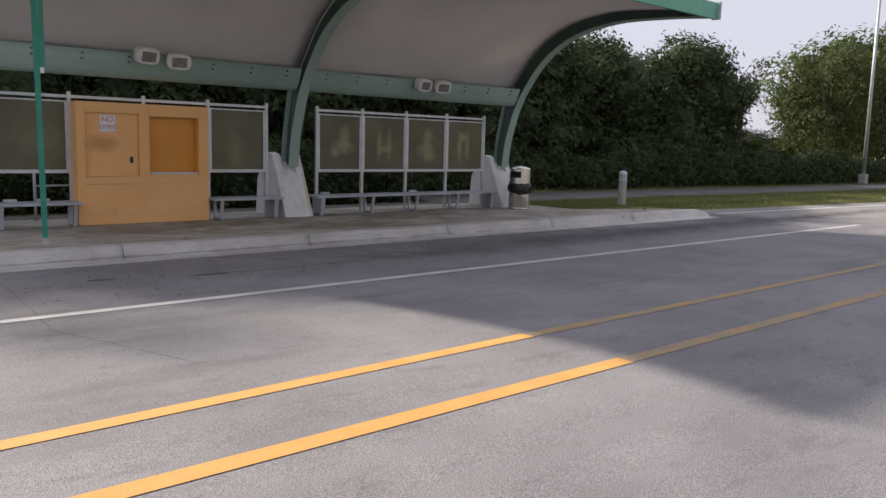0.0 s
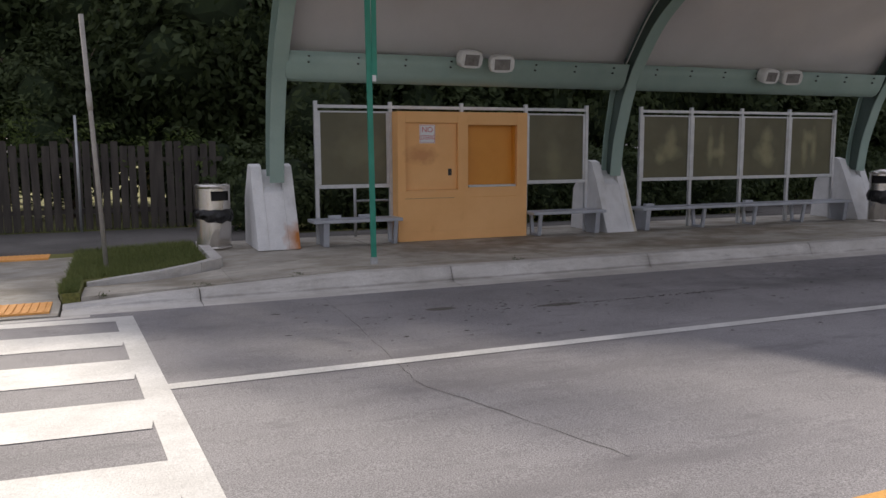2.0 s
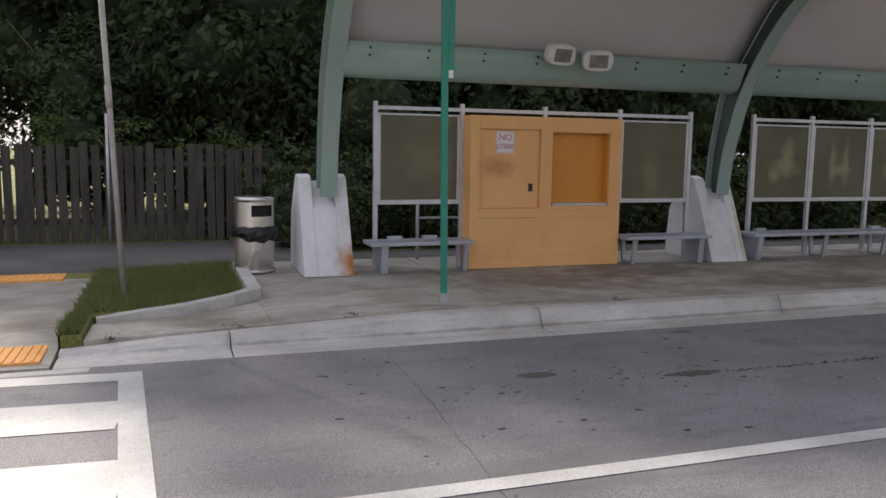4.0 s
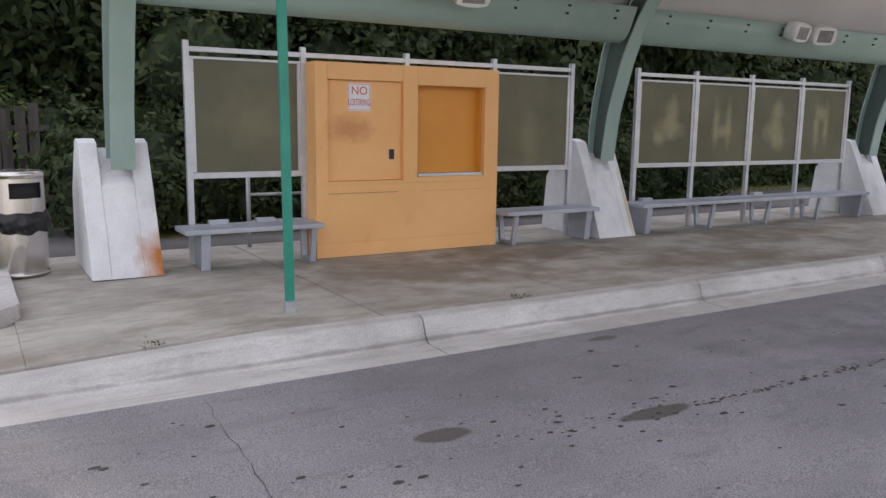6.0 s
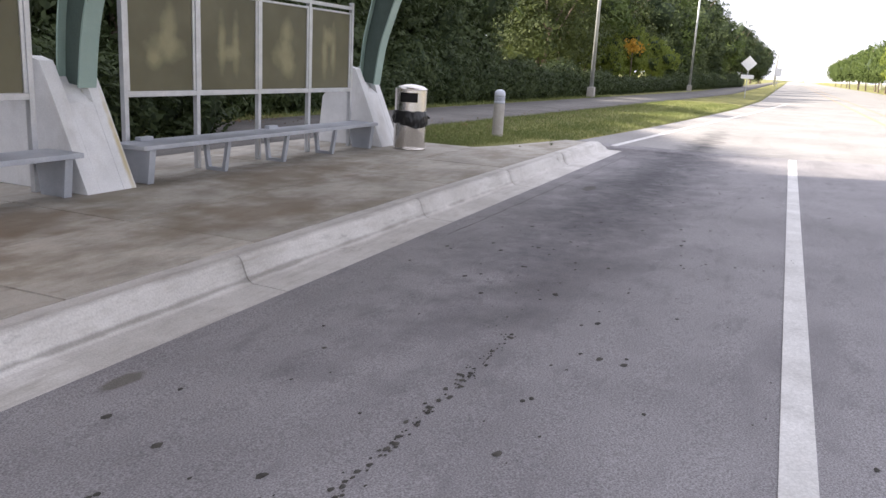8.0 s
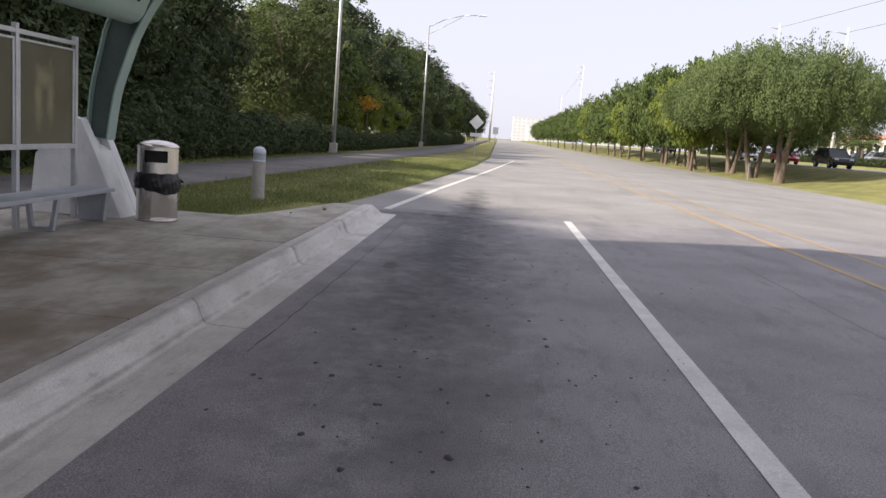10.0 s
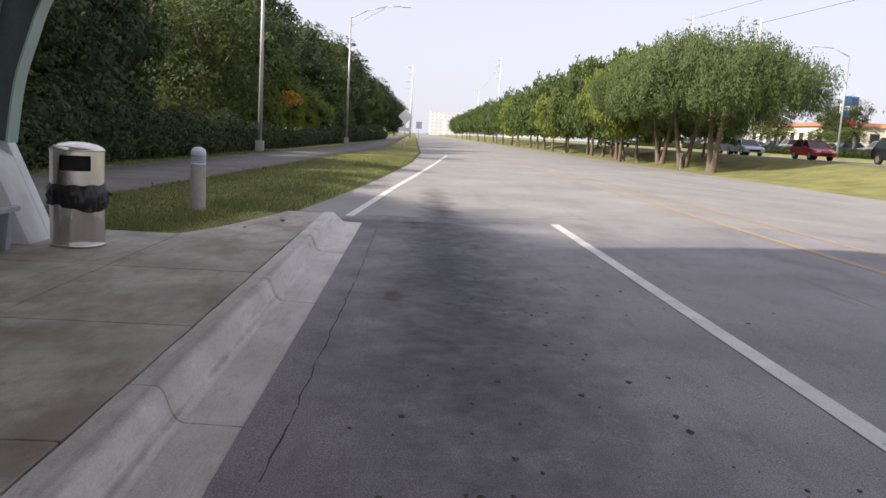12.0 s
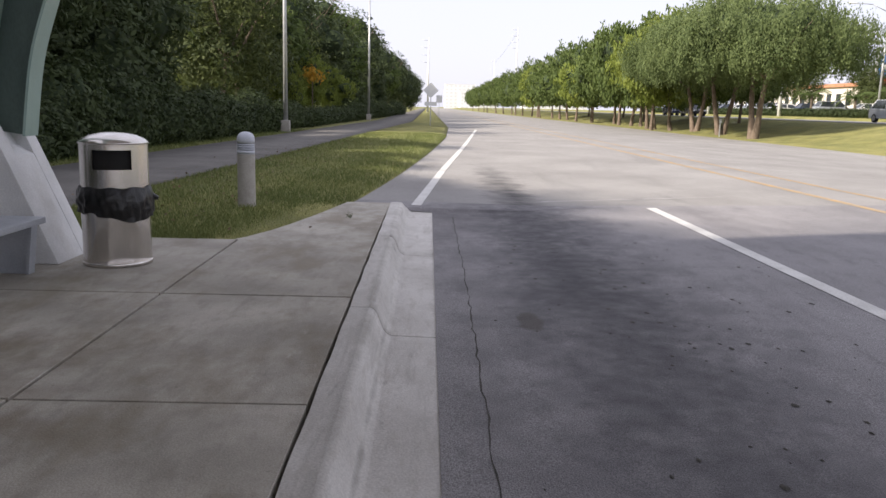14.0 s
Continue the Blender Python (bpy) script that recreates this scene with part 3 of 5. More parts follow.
def build_slabs():
    paving = thing("pavement", "stained concrete slab pavement under the bus shelter", "pavement")
    paving["kind"] = "structure"
    bm = box(bmesh.new(), -2.2, 13.5, -2.5, 1.38, -0.4, -0.05)
    part("joint_bed", bm, joint_dirt, paving, "dark dirt in the joints")
    cols = [-3.06, -0.58, 1.36, 3.18, 5.1, 7.09, 9.13, 11.41]
    rows = [-2.627, -1.3, 0.05, 1.4]
    g = 0.009
    for x0, x1 in zip(cols, cols[1:]):
        for y0, y1 in zip(rows, rows[1:]):
            bm = bmesh.new()
            pts = []
            nx = 5
            for i in range(nx):
                pts.append((x0 + g + (x1 - x0 - 2 * g) * i / (nx - 1), y0 + g))
            for i in range(nx):
                pts.append((x1 - g - (x1 - x0 - 2 * g) * i / (nx - 1), y1 - g))
            tilt = random.uniform(-0.0025, 0.0025)
            prism(bm, pts, -0.35, -0.004 + tilt, slab_drop)
            edges = [e for e in bm.edges if len(e.link_faces) == 2 and any(f.normal.z > 0.9 for f in e.link_faces) and any(abs(f.normal.z) < 0.3 for f in e.link_faces)]
            bmesh.ops.bevel(bm, geom=edges, offset=0.003, segments=1, affect="EDGES")
            part("slab", bm, concrete, paving)
    back = [(x, verge_edge(x) - 0.005) for x in (15.2, 14.36, 13.9, 13.3, 12.7, 12.1, 11.6)]
    ramp = [(11.42, -2.618), (12.4, -2.618), (13.4, -2.618), (14.36, -2.62), (15.2, -2.622)] + back + [(11.42, -1.24)]
    bm = prism(bmesh.new(), ramp, -0.35, -0.008, lambda x, y: -0.06 * max(0, (x - 11.42) / 3.8) ** 1.3)
    part("slab", bm, concrete, paving)
    # pavement end towards the crosswalk, sloping down
    end = [(-3.054, -2.618), (-3.054, -1.42), (-3.6, -1.78), (-4.2, -1.86), (-4.69, -1.92), (-4.71, -2.618)]
    part("slab", prism(bmesh.new(), end, -0.35, -0.005, slab_drop), concrete, paving)
    bm = bmesh.new()
    pts = [(-3.08, 0.9), (-3.08, -1.22), (-3.35, -1.5), (-3.8, -1.68), (-4.66, -1.78)]
    for a, b in zip(pts, pts[1:]):
        d = Vector((b[0] - a[0], b[1] - a[1])).normalized() * 0.01
        s = Vector((-d.y, d.x)).normalized() * 0.075
        outline = [(a[0] - d.x + s.x, a[1] - d.y + s.y), (b[0] + d.x + s.x, b[1] + d.y + s.y), (b[0] + d.x - s.x, b[1] + d.y - s.y), (a[0] - d.x - s.x, a[1] - d.y - s.y)]
        prism(bm, outline, -0.3, 0.07, lambda x, y: -0.14 * min(1, max(0, (-3.2 - x) / 1.5)))
    structure("planting_kerb", bm, kerb_concrete, "low pale concrete kerb round a grass patch", "kerb")
    patch = [(-3.15, 1.3), (-3.15, -1.2), (-3.4, -1.45), (-3.8, -1.62), (-4.7, -1.75), (-4.72, -2.6), (-4.9, -2.6), (-4.95, -2.2), (-4.9, -1.0), (-4.75, 1.3)]
    structure("grass_patch", prism(bmesh.new(), patch, -0.3, 0.0, lambda x, y: -0.06 * min(1, max(0, (-3.3 - x) / 1.4))), lawn, "rough grass patch behind a low kerb", "grass")
    # concrete crossing ramp with tactile plates
    walkway = [(-7.6, 1.3), (-4.8, 1.3), (-4.92, -1.0), (-4.97, -2.2), (-4.915, -2.6), (-4.915, -3.22), (-7.9, -3.22)]
    structure("crossing_ramp", prism(bmesh.new(), walkway, -0.4, -0.07, lambda x, y: -0.11 * min(1, max(0, -(y + 0.5) / 2.6))), concrete, "concrete crossing ramp, stained", "pavement")
    structure("road_gutter", prism(bmesh.new(), [(-12, -3.62), (-4.61, -3.62), (-4.61, -3.245), (-12, -3.245)], -0.45, -0.195), kerb_concrete, "pale concrete gutter at the ramp", "gutter")
    for x0, x1, y0, y1, z in ((-7.2, -5.0, -3.1, -2.5, -0.165), (-7.2, -5.25, 0.75, 1.25, -0.068)):
        pad = tagged(part("tactile_paving", box(bmesh.new(), x0, x1, y0, y1, z - 0.04, z + 0.012, 0.004), tactile), "worn orange tactile warning plate with ribs", "paving", "tactile plates", "structure")
        n = int((x1 - x0) / 0.075)
        rib = mesh_of("rib", box(bmesh.new(), -0.012, 0.012, y0 + 0.03, y1 - 0.03, z + 0.01, z + 0.02, 0.003), tactile)
        for i in range(n):
            ob = new("rib", rib)
            ob.parent = pad
            ob.matrix_basis = pose(x0 + 0.04 + i * 0.075, 0, 0)


build_ground()
build_paint()
build_kerb()
build_slabs()


# ---- bus shelter ----
ARCH = [(0.13, 1.0), (0.04, 1.6), (-0.1, 2.05), (-0.25, 2.45), (-0.55, 2.95), (-1.15, 3.6), (-2.0, 4.06), (-3.1, 4.27), (-4.4, 4.25), (-5.45, 4.17)]
ARCH_X = (-2.03, 4.148, 10.33)


def smooth_line(pts, steps=5):
    """A rounded line through points."""
    out = []
    for i in range(len(pts) - 1):
        p0, p1, p2, p3 = (Vector(pts[min(len(pts) - 1, max(0, i + k))]) for k in (-1, 0, 1, 2))
        for s in range(steps):
            t = s / steps
            out.append(0.5 * (2 * p1 + (p2 - p0) * t + (2 * p0 - 5 * p1 + 4 * p2 - p3) * t * t + (3 * p1 - p0 - 3 * p2 + p3) * t ** 3))
    return out + [Vector(pts[-1])]


LINE = smooth_line(ARCH)


def offset_line(amount):
    """The arch's line moved outwards; amount(s) with s from 0 at the foot to 1 at the tip."""
    out = []
    for i, p in enumerate(LINE):
        d = (LINE[min(len(LINE) - 1, i + 1)] - LINE[max(0, i - 1)]).normalized()
        out.append(p + Vector((d.y, -d.x)) * amount(i / (len(LINE) - 1)))
    return out


def arch_depth(s):
    return 0.3 + 0.12 * min(1, s / 0.3) - 0.27 * max(0, (s - 0.6) / 0.4)


def ribbon(bm, inner, outer, x0, x1):
    """A bent bar between two lines in y and z, from x0 to x1."""
    rings = [[bm.verts.new(p) for p in ((x0, a.x, a.y), (x1, a.x, a.y), (x1, b.x, b.y), (x0, b.x, b.y))] for a, b in zip(inner, outer)]
    for r, q in zip(rings, rings[1:]):
        for i in range(4):
            bm.faces.new((r[i], r[(i + 1) % 4], q[(i + 1) % 4], q[i]))
    bm.faces.new(rings[0])
    bm.faces.new(rings[-1][::-1])
    bmesh.ops.recalc_face_normals(bm, faces=bm.faces)
    return bm


def build_shelter():
    shelter = thing("bus_shelter", "curved bus shelter with green steel arches and pale membrane canopy", "bus shelter")
    for x in ARCH_X:
        rib = part("arch", ribbon(bmesh.new(), LINE, offset_line(lambda s: 0.022), x - 0.06, x + 0.16), green_steel, shelter, "curved green painted steel arch")
        # The web takes the darker copy, with the shade painted in.
        part("web", ribbon(bmesh.new(), offset_line(lambda s: 0.022), offset_line(lambda s: arch_depth(s) - 0.02), x + 0.038, x + 0.062), web_shade_green, rib, "green web plate, darkened for the shade between flanges")
        part("back_flange", ribbon(bmesh.new(), offset_line(lambda s: arch_depth(s) - 0.02), offset_line(arch_depth), x - 0.06, x + 0.16), green_steel, rib)
    # footings: a wedge with two cheeks that hold the arch
    wedge = [(-0.2, 0.0), (0.21, 0.95), (0.35, 1.25), (0.5, 1.29), (0.58, 1.27), (0.97, 0.76), (1.05, 0.0)]
    core = [(-0.196, 0.0), (0.17, 0.85), (0.3, 0.93), (0.47, 1.2), (0.95, 0.72), (1.02, 0.0)]
    for x in ARCH_X:
        bm = extrude_yz(bmesh.new(), core, x - 0.148, x + 0.148)
        foot = part("footing", bm, base_white, shelter, "white painted concrete footing, rust-stained")
        for x0, x1 in ((x - 0.32, x - 0.15), (x + 0.15, x + 0.32)):
            bm = extrude_yz(bmesh.new(), wedge, x0, x1)
            bmesh.ops.bevel(bm, geom=list(bm.edges), offset=0.003, segments=1, affect="EDGES")
            part("cheek", bm, base_white, foot)
    # beams between the arches
    beam = [(-0.5, 2.93), (-0.42, 2.76), (-0.37, 2.64), (-0.3, 2.555), (-0.2, 2.515), (-0.1, 2.53), (-0.03, 2.6), (-0.02, 2.75), (-0.1, 2.95)]
    for x0, x1 in zip(ARCH_X, ARCH_X[1:]):
        bm = extrude_yz(bmesh.new(), beam, x0 + 0.135, x1 - 0.135)
        for f in bm.faces:
            f.smooth = abs(f.normal.x) < 0.5
        b = part("beam", bm, green_steel, shelter, "rounded green steel beam")
        for i in range(8):
            for dz in (0, 0.085):
                bx = x0 + 0.45 + i * (x1 - x0 - 0.9) / 7
                y, z = -0.442 - 0.46 * dz, 2.78 + dz
                part("bolt", tube(bmesh.new(), (bx, y + 0.012, z), (bx, y - 0.018, z - 0.006), 0.014, n=8), bolt_dark, b)
        # membrane with slight folds near the corner
        bm = bmesh.new()
        line = [p for p in offset_line(lambda s: arch_depth(s) * 0.84) if p.y > 2.9 or p.x < -1]
        lower = [p + Vector((-0.004, -0.012)) for p in line]
        nx = 24
        grids = []
        for side in (line, lower):
            grid = []
            for i in range(nx + 1):
                u = i / nx
                row = []
                for j, p in enumerate(side):
                    v = j / (len(side) - 1)
                    sag = 0.05 * math.sin(math.pi * u) * math.sin(math.pi * v) + 0.018 * math.sin(9 * v + 14 * u) * math.exp(-6 * u - 5 * v) * 3
                    row.append(bm.verts.new((x0 + 0.02 + u * (x1 - x0 - 0.04), p.x - 0.6 * sag, p.y - sag)))
                grid.append(row)
            grids.append(grid)
            for i in range(nx):
                for j in range(len(side) - 1):
                    bm.faces.new((grid[i][j], grid[i + 1][j], grid[i + 1][j + 1], grid[i][j + 1])).smooth = True
        for grid_edge in ((grids[0][0], grids[1][0]), (grids[0][-1], grids[1][-1]), ([r[0] for r in grids[0]], [r[0] for r in grids[1]]), ([r[-1] for r in grids[0]], [r[-1] for r in grids[1]])):
            a, c = grid_edge
            for i in range(len(a) - 1):
                bm.faces.new((a[i], a[i + 1], c[i + 1], c[i]))
        bmesh.ops.recalc_face_normals(bm, faces=bm.faces)
        part("canopy", bm, fabric, shelter, "pale grey stretched canopy membrane")
    tip = LINE[-1]
    bm = box(bmesh.new(), ARCH_X[0] - 0.2, ARCH_X[2] + 0.16, tip.x - 0.06, tip.x, tip.y - 0.02, tip.y + 0.3, 0.008)
    part("fascia", bm, fascia_green, shelter, "green fascia along the canopy edge")
    part("gutter_end", box(bmesh.new(), ARCH_X[2] + 0.162, ARCH_X[2] + 0.22, tip.x - 0.12, tip.x + 0.06, tip.y - 0.02, tip.y + 0.32, 0.01), green_steel, shelter)
    # flood lamps on the beam
    for x, z in ((0.92, 2.9), (1.48, 2.85), (6.98, 2.82), (7.53, 2.81)):
        lamp = thing("flood_lamp", "white square flood lamp with a dull lens under the canopy", "lamp", "flood lamps on the beam", (x, -0.62, z), 6 if x in (0.92, 6.98) else -14)
        bm = bmesh.new()
        lathe_pts = [(0.1, 0.12), (0.17, 0.1), (0.205, 0.04), (0.205, -0.06), (0.19, -0.1)]
        rings = []
        for r, yy in lathe_pts:
            ring = []
            for i in range(16):
                t = 2 * math.pi * i / 16
                c, s = math.cos(t), math.sin(t)
                k = (abs(c) ** 4 + abs(s) ** 4) ** -0.25
                ring.append(bm.verts.new((r * k * c, yy, 0.66 * r * k * s)))
            rings.append(ring)
        for a, b2 in zip(rings, rings[1:]):
            for i in range(16):
                bm.faces.new((a[i], a[(i + 1) % 16], b2[(i + 1) % 16], b2[i])).smooth = True
        bm.faces.new(rings[0])
        bm.faces.new(rings[-1])
        bmesh.ops.recalc_face_normals(bm, faces=bm.faces)
        part("housing", bm, lamp_white, lamp, at=pose(0, 0, 0, 20))
        part("lens", box(bmesh.new(), -0.125, 0.125, -0.106, -0.1, -0.085, 0.085, 0.002), lamp_lens, lamp, "dull glass lens", pose(0, 0, 0, 20))
        part("bracket", box(bmesh.new(), -0.04, 0.04, 0.1, 0.2, -0.06, 0.03, 0.005), lamp_white, lamp)


def build_screen(xs, label):
    screen = thing("glazed_screen", label, "screen", "glazed screens of the shelter")
    for x in xs:
        part("post", box(bmesh.new(), x - 0.03, x + 0.03, 0.27, 0.33, 0.0, 2.268, 0.004), aluminium, screen)
    for x0, x1 in zip(xs, xs[1:]):
        a, b = x0 + 0.031, x1 - 0.031
        part("top_rail", box(bmesh.new(), a, b, 0.275, 0.325, 2.16, 2.21, 0.003), aluminium, screen)
        part("middle_rail", box(bmesh.new(), a, b, 0.272, 0.328, 0.885, 0.945, 0.003), aluminium, screen)
        part("bead", box(bmesh.new(), a, b, 0.283, 0.317, 2.09, 2.115, 0.002), aluminium, screen)
        for p, q in ((a, a + 0.04), (b - 0.04, b)):
            part("bead", box(bmesh.new(), p, q, 0.283, 0.317, 0.95, 2.088, 0.002), aluminium, screen)
        part("pane", box(bmesh.new(), a + 0.042, b - 0.042, 0.297, 0.303, 0.948, 2.088), pane_plastic, screen, "clouded, smeared plastic pane")
    return screen


def build_bench(x0, x1, legs, label):
    bench = thing("bench", label, "bench", "benches of the shelter")
    bm = box(bmesh.new(), x0, x1, -0.23, 0.24, 0.37, 0.42, 0.008)
    part("seat", bm, bench_metal, bench)
    for x, solid in legs:
        bm = bmesh.new()
        if solid:
            extrude_yz(bm, [(-0.13, 0.0), (-0.17, 0.318), (-0.165, 0.369), (0.22, 0.369), (0.17, 0.0)], x - 0.02, x + 0.02)
        else:
            for outline in ([(-0.13, 0.0), (-0.19, 0.369), (-0.145, 0.369), (-0.09, 0.04), (-0.09, 0.0)], [(0.15, 0.0), (0.2, 0.369), (0.155, 0.369), (0.11, 0.04), (0.11, 0.0)], [(-0.089, 0.0), (-0.089, 0.04), (0.109, 0.04), (0.109, 0.0)]):
                extrude_yz(bm, outline, x - 0.03, x + 0.03)
        leg = part("leg", bm, bench_metal, bench)
        if solid:
            part("flange", extrude_yz(bmesh.new(), [(-0.155, 0.0), (-0.2, 0.369), (-0.171, 0.369), (-0.131, 0.0)], x - 0.045, x + 0.045), bench_metal, leg)
    for x in (x0 + 0.42, (x0 + x1) / 2 + 0.2)[:0 if x0 == 2.31 else 2]:
        part("bracket", box(bmesh.new(), x - 0.1, x + 0.1, 0.12, 0.2, 0.42, 0.465, 0.006), bench_metal, bench)
    return bench


def build_kiosk():
    kiosk = thing("notice_kiosk", "orange painted notice cabinet with door panel and display recess", "kiosk")
    L, R, T = -0.06, 2.295, 2.11
    part("carcass", box(bmesh.new(), L, R, 0.2, 0.268, 0.0, T, 0.004), orange_paint, kiosk)
    part("side", box(bmesh.new(), L, L + 0.05, 0.076, 0.199, 0.0, T, 0.004), orange_paint, kiosk)
    part("side", box(bmesh.new(), R - 0.05, R, 0.076, 0.199, 0.0, T, 0.004), orange_paint, kiosk)
    part("top", box(bmesh.new(), L + 0.051, R - 0.051, 0.076, 0.199, T - 0.05, T, 0.004), orange_paint, kiosk)
    # front frame round the two recesses
    for name, a, b, z0, z1 in (("stile", L, 0.08, 0.8, T), ("stile", 1.0, 1.18, 0.8, T), ("stile", 2.1, R, 0.8, T), ("rail", 0.081, 0.999, 1.93, T), ("rail", 1.181, 2.099, 1.9, T), ("rail", 0.081, 0.999, 0.8, 0.835), ("rail", 1.181, 2.099, 0.8, 0.865)):
        part(name, box(bmesh.new(), a, b, 0.0, 0.075, z0, z1, 0.003), orange_paint, kiosk)
    part("lower_panel", box(bmesh.new(), L, R, 0.002, 0.075, 0.16, 0.799, 0.001), orange_paint, kiosk)
    part("plinth", box(bmesh.new(), L, R, 0.003, 0.075, 0.0, 0.159, 0.002), orange_paint, kiosk, "orange plinth, scuffed")
    for a, b in ((0.07, 0.93), (1.22, 2.08)):
        part("seam", box(bmesh.new(), a, b, -0.001, 0.0015, 0.7, 0.705), bark if a < 1 else deep_orange, kiosk, "dark seam across the panel")
    door = part("door", box(bmesh.new(), 0.084, 0.996, 0.054, 0.085, 0.839, 1.926, 0.003), orange_paint, kiosk, "flush orange door panel, smudged")
    part("lock", box(bmesh.new(), 0.84, 0.9, 0.04, 0.0535, 1.07, 1.18, 0.004), bolt_dark, door, "dark metal lock plate")
    part("display_board", box(bmesh.new(), 1.15, 2.13, 0.165, 0.185, 0.85, 1.95), deep_orange, kiosk, "deep orange display board")
    for a, b in ((1.182, 1.2), (2.08, 2.098)):
        part("reveal", box(bmesh.new(), a, b, 0.077, 0.164, 0.867, 1.898), deep_orange, kiosk)
    part("sill", box(bmesh.new(), 1.2, 2.08, 0.01, 0.16, 0.867, 0.9, 0.003), aluminium, kiosk, "grey metal sill")
    for x in (0.02, 2.2):
        part("bolt", tube(bmesh.new(), (x, 0.004, 1.22), (x, -0.008, 1.22), 0.028, n=12), orange_paint, kiosk)
    sign = tagged(part("notice_sign", box(bmesh.new(), 0.335, 0.61, 0.045, 0.0525, 1.6, 1.9, 0.003), sign_white), "small white metal notice sign with red letters", "sign")
    lettering("lettering", "NO", 0.125, sign_red, sign, pose(0.472, 0.044, 1.815, 90))
    lettering("lettering", "LOITERING", 0.066, sign_red, sign, pose(0.472, 0.044, 1.69, 90) @ Matrix.Diagonal((0.82, 1.55, 1, 1)))
    bm = bmesh.new()
    for a, b, c, d in ((0.345, 0.6, 1.885, 1.889), (0.345, 0.6, 1.611, 1.615), (0.345, 0.349, 1.615, 1.885), (0.596, 0.6, 1.615, 1.885)):
        box(bm, a, b, 0.0435, 0.0445, c, d)
    part("border", bm, sign_red, sign)


def build_bin(x, y, turn, dome, label):
    """A steel litter bin with a bag rolled over its middle and a dented lower shell."""
    can = thing("litter_bin", label, "litter bin", "litter bins", (x, y, 0), turn)
    can.scale = (1, 1, 1.045 if dome else 1.0)
    R = 0.262

    def dents(t, z):
        """Flats pressed into the drum, each creased where two of them meet."""
        r = 1.0
        for a, zz, near, up, down in ((-1.2, 0.02, 0.74, 0.6, 1.0), (-1.85, 0.02, 0.88, 0.42, 1.0), (-0.6, 0.02, 0.86, 0.5, 1.0)):
            c = math.cos(t - a)
            if c > 0.4:
                r = min(r, (near + (up * (z - zz) if z > zz else down * (zz - z))) / c)
        return r - 1.0

    bm = lathe(bmesh.new(), [(R - 0.012, 0.0), (R, 0.02)] + [(R, 0.03 + 0.0125 * i) for i in range(36)], 110, ripple=dents)
    for f in bm.faces:
        f.smooth = False
    part("lower_shell", bm, steel, can, "dented stainless steel shell")
    part("foot_ring", lathe(bmesh.new(), [(R + 0.004, 0.0), (R + 0.006, 0.025), (R + 0.001, 0.03)], 32), steel, can)

    # the bag: a gathered skirt with an uneven hem
    bm = bmesh.new()
    rng = random.Random(int(x * 7) + 40)
    ph = [rng.uniform(0, 6.28) for k in range(8)]
    rows, n = [], 90
    for k in range(9):
        f = k / 8
        ring = []
        for i in range(n):
            t = 2 * math.pi * i / n
            hem = (0.39 if dome else 0.44) + 0.035 * math.sin(t + ph[0]) + 0.014 * math.sin(3 * t + ph[1]) + 0.006 * math.sin(8 * t + ph[2])
            z = 0.605 + (hem - 0.605) * f + 0.006 * math.sin(9 * t + ph[3])
            puff = 0.024 * math.sin(math.pi * min(1, f * 1.05)) + 0.006
            fold = 0.010 * math.sin(13 * t + 5 * f + ph[4]) + 0.007 * math.sin(27 * t - 7 * f + ph[5]) + 0.007 * math.sin(7 * t + 14 * f + ph[6])
            r = R + puff + fold * (0.25 + 0.9 * f)
            ring.append(bm.verts.new((max(r, R + 0.002) * math.cos(t), max(r, R + 0.002) * math.sin(t), z)))
        rows.append(ring)
    for p, q in zip(rows, rows[1:]):
        for i in range(n):
            bm.faces.new((p[i], q[i], q[(i + 1) % n], p[(i + 1) % n])).smooth = True
    bag = part("bag", bm, bag_black, can, "black plastic bag rolled over the rim")
    part("knot", tube(bmesh.new(), (R * 0.97, 0.02, 0.53), (R + 0.06, 0.035, 0.5), 0.03, 0.016, 9), bag_black, bag)
    # upper shell with a real mouth in its wall
    bm = bmesh.new()
    n, z0, z1 = 48, 0.57, 0.93
    zs = [z0, 0.74, 0.885, z1]
    grid = {}
    for r in (R - 0.003, R - 0.013):
        for i in range(n):
            for j, z in enumerate(zs):
                t = 2 * math.pi * i / n
                grid[r, i, j] = bm.verts.new((r * math.cos(t), r * math.sin(t), z))
    mouth = set(range(32, 41))
    for r in (R - 0.003, R - 0.013):
        for i in range(n):
            for j in range(3):
                if j == 1 and i in mouth:
                    continue
                q = (i + 1) % n
                bm.faces.new((grid[r, i, j], grid[r, q, j], grid[r, q, j + 1], grid[r, i, j + 1])).smooth = True
    for i in mouth:
        for j in (1, 2):
            bm.faces.new([bm.verts.new(grid[r, k, j].co) for r, k in ((R - 0.003, i), (R - 0.003, i + 1), (R - 0.013, i + 1), (R - 0.013, i))])
    part("upper_shell", bm, steel, can, "brushed stainless steel upper shell")
    # Black cylinder behind the mouth, added for the shade inside.
    part("mouth_fill", lathe(bmesh.new(), [(R - 0.03, 0.58), (R - 0.03, 0.92)], 24), dark_fill, can, "near-black fill for the shade inside the mouth")
    if dome:
        part("lid", lathe(bmesh.new(), [(R + 0.004, 0.925), (R + 0.004, 0.94), (R * 0.9, 0.965), (R * 0.68, 0.99), (R * 0.35, 1.008), (0.01, 1.012)], 40), steel, can, "domed steel lid")
    else:
        part("lid", lathe(bmesh.new(), [(R + 0.003, 0.925), (R + 0.003, 0.985), (R * 0.95, 0.99), (0.01, 0.992)], 40), steel, can, "flat steel lid")


